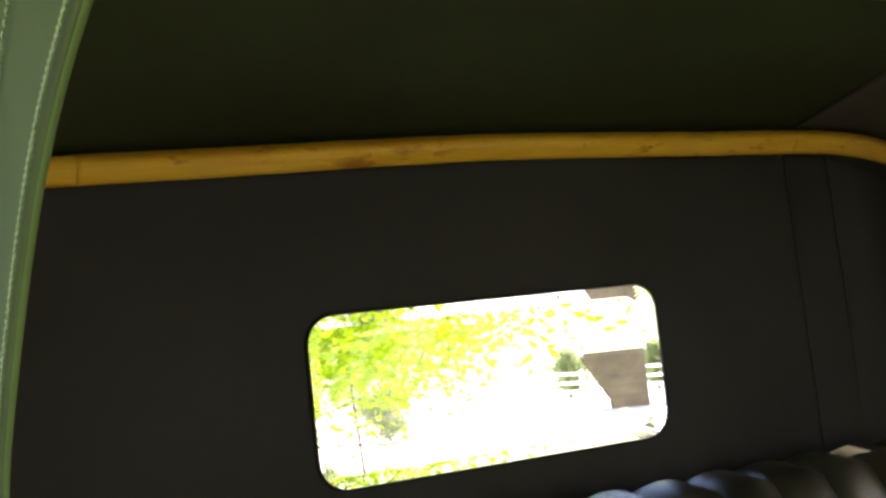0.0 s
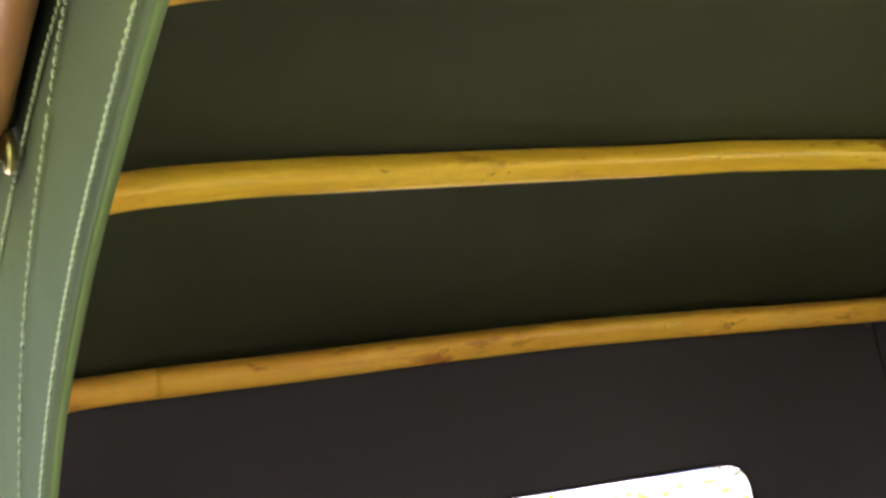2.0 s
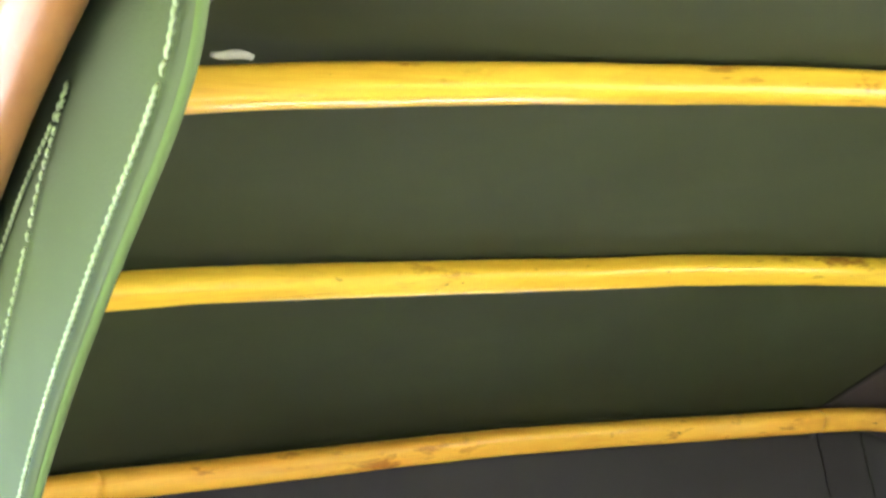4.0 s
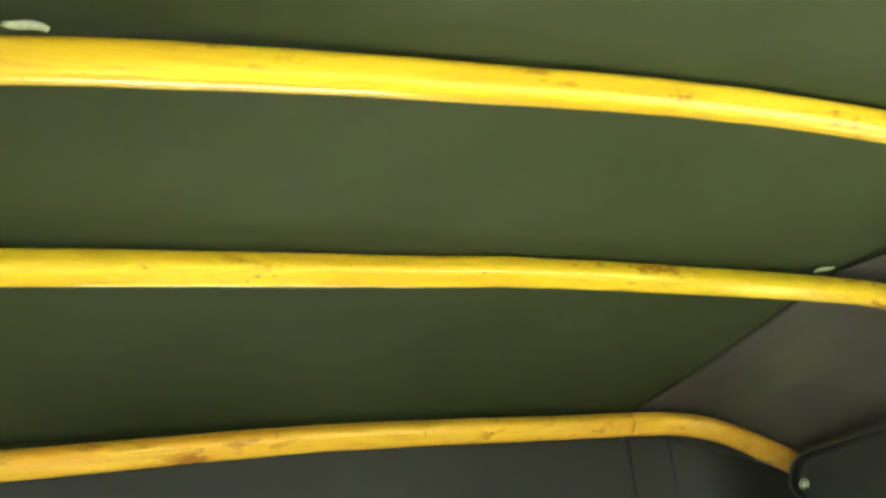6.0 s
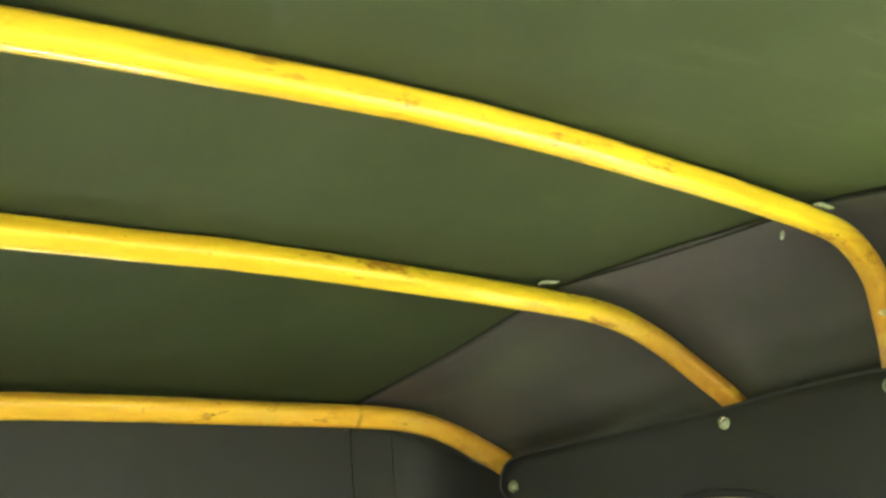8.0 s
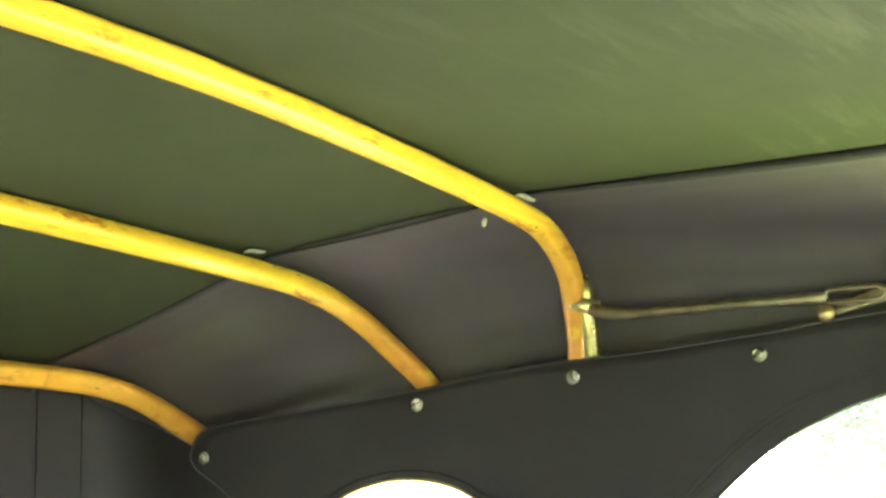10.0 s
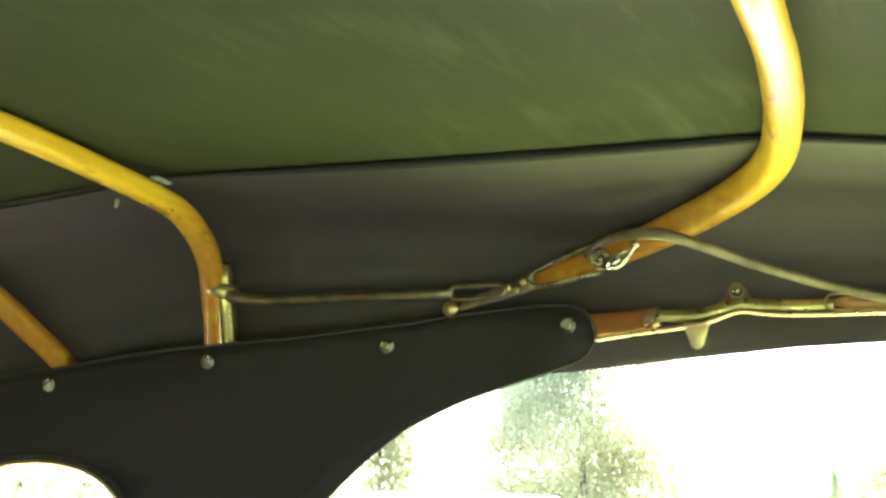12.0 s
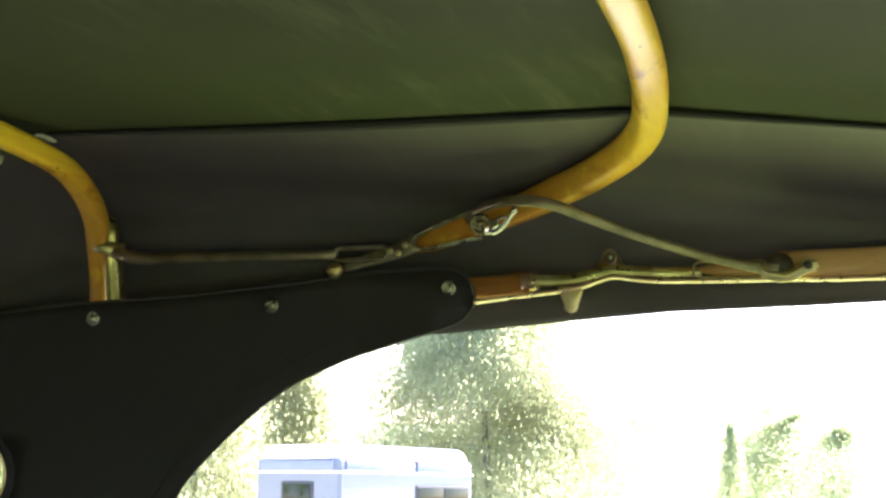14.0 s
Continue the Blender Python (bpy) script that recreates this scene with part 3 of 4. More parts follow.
# ---- listing ties at the seams ----
def tie(at, along, length, tilt, label):
    bm = bmesh.new()
    a = Vector(at)
    d = Vector(along).normalized()
    path = [a + d * (length * k / 6) + Vector((0, 0, 0.0012 * math.sin(k * 0.9) + tilt * k / 6)) for k in range(7)]
    sweep(bm, path, 0.0038, 0.0022, (0, 0.5, 1), power=3, sides=8, vary=lambda f: 0.45 + 1.1 * math.sin(math.pi * (0.15 + 0.75 * f)))
    ob = mesh_object("listing_tie", bm, M_TIE)
    return tagged(ob, label, "tie", "cloth ties on the roof bows")


for side in (1, -1):
    wide = 0.0 if side > 0 else 0.02
    if side > 0:
        tie(((0.421 + wide) * side, 0.931, 1.8775), (side, 0.0, 0.16), 0.036, 0.001, "frayed pale webbing tie at a bow's upper edge")
    tie(((0.478 + 2 * wide) * side, 0.610, 1.9065), (side, -0.08, 0.03), 0.034 if side > 0 else 0.024, 0.0, "frayed pale webbing tie at a bow's upper edge")
tie((0.474, 0.646, 1.886), (0.1, 0.3, -0.6), 0.008, 0.0, "short stub of pale webbing under a bow")

# ---- side curtains ----
PANEL_Y = [-0.4, 0.055, 0.229, 0.425, 0.641, 0.854, 1.149, 1.5]
PANEL_X = [0.676, 0.676, 0.676, 0.655, 0.650, 0.655, 0.595, 0.505]
_smooth_y = [v / 100 for v in range(-40, 150)]
_smooth_x = [sum(interp(v + d / 100, PANEL_Y, PANEL_X) for d in range(-8, 9)) / 17 for v in _smooth_y]


def panel_x(y):
    return interp(y, _smooth_y, _smooth_x)


OUTLINE = [(1.170, 1.656), (1.168, 1.674), (1.155, 1.692), (1.122, 1.701), (1.008, 1.714), (0.863, 1.730), (0.773, 1.741), (0.674, 1.749), (0.543, 1.754), (0.461, 1.760), (0.397, 1.765), (0.358, 1.770), (0.286, 1.776), (0.240, 1.777), (0.218, 1.773), (0.205, 1.760), (0.201, 1.742), (0.208, 1.727), (0.227, 1.715), (0.287, 1.698), (0.349, 1.678), (0.411, 1.649), (0.462, 1.611), (0.508, 1.568), (0.535, 1.534), (0.570, 1.46), (0.59, 1.36), (0.60, 1.25), (0.80, 1.25), (1.0, 1.25), (1.02, 1.36), (1.055, 1.50), (1.107, 1.596), (1.135, 1.625), (1.160, 1.642)]
OVAL = (0.872, 1.556, 0.122, 0.068)
STUDS = [(1.149, 1.659), (0.854, 1.713), (0.641, 1.732), (0.425, 1.741), (0.229, 1.755)]


def stud(parent, at, axis, size=0.86):
    bm = bmesh.new()
    s = size
    lathe(bm, [(0.0090 * s, 0), (0.0094 * s, 0.0012), (0.0088 * s, 0.0026), (0.0070 * s, 0.0030), (0.0062 * s, 0.0022), (0.0050 * s, 0.0022), (0.0046 * s, 0.0050), (0.0036 * s, 0.0062), (0.0016 * s, 0.0064), (0.0012 * s, 0.0056)], at, axis)
    return part("turn_fastener", bm, M_NICKEL, parent, "tarnished nickel turn fastener")


LEFT_Y, LEFT_X = [-0.4, 0.20, 0.26, 0.45, 0.55, 0.75, 0.9, 1.149, 1.5], [0.675, 0.675, 0.6763, 0.6802, 0.6812, 0.676, 0.667, 0.612, 0.52]


def side_curtain(side, label):
    root = thing("side_curtain", label, "side curtain", "quarter curtains of the folding top")

    def place(y, z, off=0.0):
        x = panel_x(y) if side > 0 else interp(y, LEFT_Y, LEFT_X)
        return Vector((side * (x + off), y, z))

    line2 = [(p.x, p.y) for p in spline([(y, z, 0) for y, z in OUTLINE], 0.006, closed=True)]
    c = (OVAL[0], OVAL[1])
    # the sheet: fan bands from the oval to the outline
    n = len(line2)
    oval = []
    for k in range(n):
        a = math.atan2((line2[k][1] - c[1]) / 0.6, line2[k][0] - c[0])
        oval.append((c[0] + OVAL[2] * math.cos(a), c[1] + OVAL[3] * math.sin(a)))
    bm = bmesh.new()
    rings_between(bm, oval, line2, 10, lambda y, z: place(y, z, 0.0006 * noise.noise(Vector((y * 9, z * 9, 3)))))
    sheet = part("lining", bm, M_PANEL, root, "dark brown-black lining")
    mod = sheet.modifiers.new("thick", "SOLIDIFY")
    mod.thickness, mod.offset = 0.0008, 0.0
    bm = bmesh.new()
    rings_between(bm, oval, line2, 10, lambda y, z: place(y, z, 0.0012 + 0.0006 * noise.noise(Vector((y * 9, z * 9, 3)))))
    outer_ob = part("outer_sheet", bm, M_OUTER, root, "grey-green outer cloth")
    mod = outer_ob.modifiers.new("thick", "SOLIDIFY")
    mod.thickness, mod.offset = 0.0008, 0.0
    border = [place(y, z) for y, z in line2]
    # the left binding takes the lit green copy, the right one the worn cloth
    rod("binding", border, 0.0030, 0.0024, (1, 0, 0), M_BINDING_LIT if side < 0 else M_WORN, root, "folded cloth binding", closed=True, sides=10, power=2.4)
    # stitching on the outer face: along the edge, and two lines of a dart
    def sew(line, inset, name):
        bm = bmesh.new()
        for k in range(1, len(line) - 1):
            (ay, az), (by, bz) = line[k - 1], line[k + 1]
            ty, tz = by - ay, bz - az
            ln = math.hypot(ty, tz)
            ny, nz = tz / ln, -ty / ln
            if (ny * (c[0] - line[k][0]) + nz * (c[1] - line[k][1])) < 0:
                ny, nz = -ny, -nz
            y, z = line[k][0] + ny * inset, line[k][1] + nz * inset
            p = place(y - ty / ln * 0.0015, z - tz / ln * 0.0015, 0.0030)
            q = place(y + ty / ln * 0.0015, z + tz / ln * 0.0015, 0.0030)
            sweep(bm, [p, p.lerp(q, 0.5) + Vector((side * 0.0004, 0, 0)), q], 0.0016, 0.0010, (1, 0, 0), sides=6)
        part(name, bm, M_THREAD, root, "pale thread stitching")

    def flat(points, step):
        return [(p.x, p.y) for p in spline([(y, z, 0) for y, z in points], step)]

    sew(flat(OUTLINE[12:27], 0.0034), 0.0052, "edge_stitching")
    sew(flat([(0.295, 1.7515), (0.3165, 1.7460), (0.3395, 1.7390), (0.364, 1.7285), (0.4125, 1.7080), (0.456, 1.6810), (0.492, 1.6485), (0.530, 1.60)], 0.0046), 0, "dart_stitching")
    sew(flat([(0.295, 1.7515), (0.3206, 1.7484), (0.359, 1.7456), (0.397, 1.7401), (0.450, 1.7310), (0.52, 1.7180)], 0.0046), 0, "dart_stitching")
    # doubled hem along the door opening
    turn = [(p[0], p[1]) for p in spline([(y, z, 0) for y, z in OUTLINE[17:27]], 0.008)]
    for inset in (0.021, 0.027):
        hem_line = []
        for k in range(1, len(turn) - 1):
            ty, tz = turn[k + 1][0] - turn[k - 1][0], turn[k + 1][1] - turn[k - 1][1]
            ln = math.hypot(ty, tz)
            hem_line.append(place(turn[k][0] - tz / ln * inset, turn[k][1] + ty / ln * inset, -0.0004))
        rod("hem_seam", hem_line, 0.0026, 0.0006, (1, 0, 0), M_PANEL, root, sides=8)
    if side > 0:
        lip = spline([place(y, z, 0.001) for y, z in OUTLINE[15:22]], 0.006)
        rod("edge_piping", lip, 0.0016, 0.0050, (1, 0, 0), M_TIE, root, "pale worn edge of the cloth", sides=8)
    # fasteners
    for y, z in STUDS:
        stud(root, place(y, z, -0.002), (-side, 0, 0))
    # oval window
    ring = [place(OVAL[0] + OVAL[2] * math.cos(radians(a)), OVAL[1] + OVAL[3] * math.sin(radians(a)), -0.001) for a in range(0, 360, 5)]
    hem = [place(OVAL[0] + (OVAL[2] + 0.007) * math.cos(radians(a)), OVAL[1] + (OVAL[3] + 0.007) * math.sin(radians(a)), -0.002) for a in range(0, 360, 5)]
    rod("window_hem", hem, 0.010, 0.005, (1, 0, 0), M_PANEL, root, closed=True, sides=10, power=3)
    frame_ob = rod("window_rim", ring, 0.006, 0.008, (1, 0, 0), M_BRASS, root, "thin brass rim", closed=True, sides=10)
    bm = bmesh.new()
    faces = []
    for off in (0.001, 0.004):
        faces.append([bm.verts.new(place(OVAL[0] + OVAL[2] * math.cos(radians(a)), OVAL[1] + OVAL[3] * math.sin(radians(a)), off)) for a in range(0, 360, 5)])
    for j in range(72):
        bm.faces.new((faces[0][j], faces[0][(j + 1) % 72], faces[1][(j + 1) % 72], faces[1][j]))
    bm.faces.new(faces[0])
    bm.faces.new(faces[1])
    pane_ob = part("window_pane", bm, M_GLASS, root, smooth=False)
    pane_ob.visible_shadow = False
    return root


side_curtain(1, "black cloth quarter curtain with oval window and nickel fasteners")
side_curtain(-1, "black cloth quarter curtain with pale edge stitching")


# ---- sockets, links and rails of the folding mechanism ----
def blade(points, thick, x, side, soft=0.0012):
    """A plate cut to an outline of (y, z) points, standing across x."""
    bm = bmesh.new()
    loop = [bm.verts.new((side * x, y, z)) for y, z in points]
    face = bm.faces.new(loop)
    ext = bmesh.ops.extrude_face_region(bm, geom=[face])["geom"]
    for v in ext:
        if isinstance(v, bmesh.types.BMVert):
            v.co.x += side * thick
    bmesh.ops.recalc_face_normals(bm, faces=bm.faces)
    if soft:
        bmesh.ops.bevel(bm, geom=[e for e in bm.edges if e.calc_face_angle(0) > 0.6], offset=soft, segments=2, affect="EDGES")
    return bm


def capsule(y0, z0, y1, z1, r0, r1, n=8):
    a = math.atan2(z1 - z0, y1 - y0)
    out = [(y0 + r0 * math.cos(a + math.pi / 2 + math.pi * k / n), z0 + r0 * math.sin(a + math.pi / 2 + math.pi * k / n)) for k in range(n + 1)]
    return out + [(y1 + r1 * math.cos(a - math.pi / 2 + math.pi * k / n), z1 + r1 * math.sin(a - math.pi / 2 + math.pi * k / n)) for k in range(n + 1)]


def mechanism(side):
    S = lambda x, y, z: Vector((side * x, y, z))  # noqa: E731
    # brass socket on the third bow's leg, with the link rod to the fourth bow
    sock = thing("bow_socket", "brass half-round socket clasping the wooden bow's leg", "socket", "bow sockets")
    leg = [S(0.644, 0.617, 1.840), S(0.647, 0.616, 1.825), S(0.651, 0.616, 1.800), S(0.660, 0.618, 1.770), S(0.669, 0.620, 1.740), S(0.674, 0.622, 1.722)]
    leg = [p + Vector((0, 0.007, 0)) for p in leg]
    leg[0] += Vector((0, -0.006, 0.006))
    rod("sleeve", spline(leg, 0.006), 0.026, 0.024, (1, 0, 0), M_SLEEVE, sock, power=2.3, vary=lambda f: min(1, 0.25 + f * 7) * (0.85 if f < 0.3 else 1.0))
    bm = bmesh.new()
    sweep(bm, spline([S(0.636, 0.640, 1.816), S(0.633, 0.634, 1.8145), S(0.634, 0.622, 1.811), S(0.644, 0.602, 1.806)], 0.004), 0.018, 0.008, (1, 0, 0), sides=12, vary=lambda f: 0.7 + 0.35 * f)
    part("clasp", bm, M_OLIVE, sock, "dark tarnished brass clasp")
    link = thing("link_rod", "long tarnished nickel link rod with a slotted end", "link rod", "link rods")
    path = spline([S(0.640, 0.615, 1.808), S(0.643, 0.595, 1.800), S(0.645, 0.573, 1.797), S(0.650, 0.47, 1.7965), S(0.658, 0.352, 1.7945)], 0.012)
    rod("shaft", path, 0.0125, 0.009, (1, 0, 0), M_STEEL, link, vary=lambda f: 1.25 - 0.35 * min(1, f * 4))
    slot = [S(0.660, y, z) for y, z in capsule(0.347, 1.7950, 0.300, 1.7945, 0.0066, 0.0066)]
    rod("slot_loop", spline(slot, 0.004, closed=True), 0.0062, 0.008, (1, 0, 0), M_STEEL, link, closed=True, sides=8)

    # socket on the fourth bow's leg: open frame, tail and ball
    grip = thing("bow_socket", "tarnished open-frame metal socket round the fourth bow's foot", "socket", "bow sockets")
    frame_line = [(0.197, 1.8335), (0.226, 1.8235), (0.248, 1.8145), (0.260, 1.8085), (0.2635, 1.8025), (0.258, 1.7970), (0.246, 1.7962), (0.226, 1.7990), (0.204, 1.8030), (0.188, 1.8055)]
    rod("frame", spline([S(0.653, y, z) for y, z in frame_line], 0.004), 0.0030, 0.012, (1, 0, 0), M_NICKEL, grip, "worn nickel rim", sides=10, power=3)
    rod("tail", spline([S(0.660, 0.262, 1.804), S(0.661, 0.280, 1.797), S(0.661, 0.302, 1.791), S(0.661, 0.345, 1.780)], 0.005), 0.020, 0.008, (1, 0, 0), M_STEEL, grip, power=3.6, vary=lambda f: 1.0 - 0.5 * f)
    bm = bmesh.new()
    lathe(bm, [(0.004, 0), (0.0075, 0.001), (0.009, 0.005), (0.008, 0.010), (0.0045, 0.0135), (0.001, 0.0145)], S(0.664, 0.353, 1.7775), (-side, 0, 0))
    part("ball_nut", bm, M_BRASS, grip, "round brass nut")
    bm = bmesh.new()
    for y, z in ((0.288, 1.796), (0.271, 1.8015), (0.279, 1.793)):
        lathe(bm, [(0.0035, 0), (0.0035, 0.002), (0.002, 0.0035)], S(0.654, y, z), (-side, 0, 0), 10)
    part("rivet", bm, M_BRASS, grip)
    # clamp with bright wing nut, and the stay rod down to the rail
    stay = thing("stay_rod", "curved dark metal stay rod with a bright clamp nut", "stay rod", "stay rods")
    bm = bmesh.new()
    lathe(bm, [(0.0105, 0), (0.0112, 0.002), (0.0112, 0.007), (0.0098, 0.0088), (0.0082, 0.0088), (0.0074, 0.0074), (0.0052, 0.0070), (0.0044, 0.0092), (0.0010, 0.0100)], S(0.635, 0.1835, 1.8175), (-side, -0.15, -0.25), 24)
    part("clamp", bm, M_CLAMP, stay, "dark bronze pivot hub")
    bm = bmesh.new()
    sweep(bm, spline([S(0.628, 0.178, 1.8095), S(0.624, 0.172, 1.8100), S(0.622, 0.166, 1.8125), S(0.622, 0.161, 1.8165)], 0.002), 0.0125, 0.010, (1, 0, 0), sides=14, power=3.4, vary=lambda f: 0.75 + 0.3 * math.sin(math.pi * f))
    sweep(bm, spline([S(0.622, 0.168, 1.8060), S(0.620, 0.160, 1.8085), S(0.619, 0.153, 1.8145), S(0.618, 0.147, 1.8220), S(0.618, 0.1445, 1.8262)], 0.002), 0.0058, 0.0060, (1, 0, 0), sides=12, power=2.4, vary=lambda f: 1.15 - 0.35 * f)
    sweep(bm, spline([S(0.622, 0.166, 1.8165), S(0.620, 0.159, 1.8200), S(0.619, 0.152, 1.8212)], 0.002), 0.0048, 0.0050, (1, 0, 0), sides=10, vary=lambda f: 1.1 - 0.4 * f)
    lathe(bm, [(0.0012, -0.0042), (0.0032, -0.0028), (0.0042, 0.0), (0.0032, 0.0028), (0.0012, 0.0042)], S(0.618, 0.1442, 1.8268), (0, -0.3, 1), 14)
    part("wing_nut", bm, M_CHROME, stay, "bright nickel wing nut")
    line = [S(0.640, 0.200, 1.8230), S(0.632, 0.188, 1.8290), S(0.624, 0.172, 1.8345), S(0.618, 0.147, 1.8370), S(0.614, 0.112, 1.8325), S(0.622, 0.076, 1.8195), S(0.640, 0.030, 1.8015), S(0.652, -0.024, 1.7830), S(0.657, -0.070, 1.7695), S(0.660, -0.112, 1.7610)]
    rod("rod", spline(line, 0.008), 0.0102, 0.0062, (1, 0, 0), M_STEEL, stay, "tarnished steel rod", power=3.4, vary=lambda f: 0.8 + 0.35 * min(1, f * 5) - 0.2 * min(1, max(0, f - 0.2) * 3) + 0.3 * max(0, f - 0.85) / 0.15)

    # side rail over the door
    rail = thing("side_rail", "jointed wood and brass rail over the door opening", "side rail", "side rails")
    rod("rail_wood", spline([S(0.684, -0.95, 1.778), S(0.681, -0.5, 1.772), S(0.677, -0.21, 1.7675), S(0.677, -0.14, 1.767), S(0.677, -0.112, 1.7665)], 0.02), 0.030, 0.028, (1, 0, 0), M_WOOD_LEG, rail, power=3.2)
    rod("inlay_wood", spline([S(0.674, -0.098, 1.7640), S(0.673, -0.075, 1.7640), S(0.673, -0.050, 1.7650), S(0.673, -0.034, 1.7655)], 0.006), 0.0150, 0.012, (1, 0, 0), M_WOOD_LEG, rail, vary=lambda f: 1.0 if f < 0.75 else 1.0 - (f - 0.75) * 2.6)
    rod("foot_wood", spline([S(0.684, 0.142, 1.7600), S(0.690, 0.18, 1.7570), S(0.694, 0.30, 1.755), S(0.694, 0.42, 1.751)], 0.01), 0.024, 0.018, (1, 0, 0), M_WOOD_FOOT, rail, power=3.0)
    loop = [S(0.667, y, z) for y, z in capsule(-0.096, 1.7640, -0.036, 1.7650, 0.0082, 0.0078)]
    rod("inlay_rim", spline(loop, 0.004, closed=True), 0.0022, 0.004, (1, 0, 0), M_BRASS, rail, closed=True, sides=8)
    rod("ferrule", [S(0.685, 0.150, 1.7600), S(0.684, 0.144, 1.7605), S(0.683, 0.136, 1.7610)], 0.020, 0.020, (1, 0, 0), M_COPPER, rail, "dark iron ferrule", power=3)
    rod("end_cap", [S(0.694, 0.41, 1.751), S(0.694, 0.425, 1.751), S(0.694, 0.438, 1.751)], 0.020, 0.022, (1, 0, 0), M_DARK, rail, "dark iron end cap", power=3)
    bm = bmesh.new()
    box(bm, (min(side * 0.692, side * 0.704), 0.412, 1.726), (max(side * 0.692, side * 0.704), 0.446, 1.750), 0.002)
    part("bracket", bm, M_DARK, rail, "dark iron bracket")
    bm = bmesh.new()
    lathe(bm, [(0.003, 0), (0.003, 0.006), (0.0066, 0.0065), (0.0072, 0.0080), (0.0058, 0.0098), (0.002, 0.0106)], S(0.694, 0.422, 1.737), (-side, 0.0, 0))
    part("bolt", bm, M_BRASS, rail, "brass knob")
    rod("outer_strip", spline([S(0.701, 0.15, 1.762), S(0.709, 0.19, 1.760), S(0.712, 0.30, 1.760), S(0.712, 0.42, 1.761)], 0.02), 0.012, 0.006, (1, 0, 0), M_BRASS, rail, "brass edge strip", power=3)
    strip_low = [S(0.672, 0.200, 1.7395), S(0.672, 0.150, 1.7445), S(0.672, 0.100, 1.7490), S(0.672, 0.078, 1.7540), S(0.672, 0.054, 1.7610), S(0.672, 0.030, 1.7575), S(0.672, 0.0, 1.7550), S(0.672, -0.06, 1.7535), S(0.672, -0.11, 1.7530), S(0.672, -0.21, 1.7515), S(0.674, -0.5, 1.757), S(0.676, -0.95, 1.763)]
    rod("lower_strip", spline(strip_low, 0.008), 0.0040, 0.015, (1, 0, 0), M_STRIP, rail, "worn brass strip, ground bounce in its pale colour", power=4, sides=12)
    strip_top = [S(0.674, 0.140, 1.7610), S(0.674, 0.100, 1.7600), S(0.674, 0.075, 1.7640), S(0.674, 0.054, 1.7690), S(0.674, 0.036, 1.7670), S(0.674, 0.0, 1.7640), S(0.674, -0.022, 1.7635), S(0.674, -0.036, 1.7635)]
    rod("upper_plate", spline(strip_top, 0.008), 0.0115, 0.009, (1, 0, 0), M_OLIVE, rail, "brass hinge plate", power=6, sides=12)
    part("gusset", blade([(0.092, 1.7640), (0.076, 1.7690), (0.067, 1.7760), (0.0635, 1.7850), (0.0555, 1.7895), (0.0475, 1.7850), (0.044, 1.7760), (0.036, 1.7685), (0.016, 1.7650), (0.054, 1.7655)], 0.005, 0.6700, side), M_OLIVE, rail)
    bm = bmesh.new()
    lathe(bm, [(0.0082, 0), (0.0084, 0.0022), (0.0074, 0.0034), (0.0056, 0.0034), (0.0050, 0.0022), (0.0010, 0.0022)], S(0.670, 0.0555, 1.7815), (-side, 0, 0), 22)
    part("hinge_eye", bm, M_COPPER, rail, "worn copper-brown hinge eye")
    bm = bmesh.new()
    lathe(bm, [(0.0040, 0), (0.0042, 0.0022), (0.0030, 0.0040), (0.001, 0.0044)], S(0.6675, 0.0555, 1.7815), (-side, 0, 0), 16)
    part("hinge_bolt", bm, M_NICKEL, rail)
    tongue = [(0.1105, 1.7525), (0.1085, 1.7460), (0.1040, 1.7340)] + [(0.0966 + 0.0072 * math.cos(radians(a)), 1.7325 + 0.0072 * math.sin(radians(a))) for a in range(-15, -180, -30)] + [(0.0890, 1.7340), (0.0850, 1.7460), (0.0830, 1.7525)]
    part("tab", blade(tongue, 0.004, 0.667, side), M_CAST, rail, "brass finger tab")
    cradle = [(-0.092 - 0.024 * (1 - math.cos(radians(a))), 1.7640 - 0.0155 * math.sin(radians(a))) for a in range(0, 151, 15)] + [(-0.150, 1.7600), (-0.1515, 1.7650), (-0.148, 1.7700), (-0.140, 1.7720), (-0.132, 1.7690), (-0.126, 1.7620), (-0.116, 1.7585), (-0.104, 1.7610), (-0.097, 1.7680)]
    part("pivot_cradle", blade(cradle, 0.010, 0.650, side, 0.0025), M_CAST, rail, "cast brass cradle")
    bm = bmesh.new()
    lathe(bm, [(0.0132, 0), (0.0135, 0.006), (0.0128, 0.0070), (0.0030, 0.0072)], S(0.664, -0.113, 1.7650), (-side, 0, 0), 28)
    part("pivot", bm, M_DARK, rail, "dark flat pivot boss")
    bm = bmesh.new()
    lathe(bm, [(0.0040, 0), (0.0042, 0.0012), (0.0030, 0.0018), (0.0006, 0.0019)], S(0.6502, -0.1405, 1.7640), (-side, 0, 0), 14)
    part("pivot_pin", bm, M_DARK, rail, "dark pin end")


mechanism(1)
mechanism(-1)

# ---- car body below the top ----
# unseen body; door height is set to hold back light off the ground
body = thing("car_body", "unseen black coachwork added below the top to close off light", "car body")
for side in (1, -1):
    bm = bmesh.new()
    box(bm, (min(side * 0.66, side * 0.72), 0.45, 0.55), (max(side * 0.66, side * 0.72), 1.40, 1.255), 0.02)
    part("quarter_panel", bm, M_PAINT, body)
    bm = bmesh.new()
    box(bm, (min(side * 0.66, side * 0.71), -1.2, 0.55), (max(side * 0.66, side * 0.71), 0.44, 1.165), 0.02)
    part("door", bm, M_PAINT, body)
bm = bmesh.new()
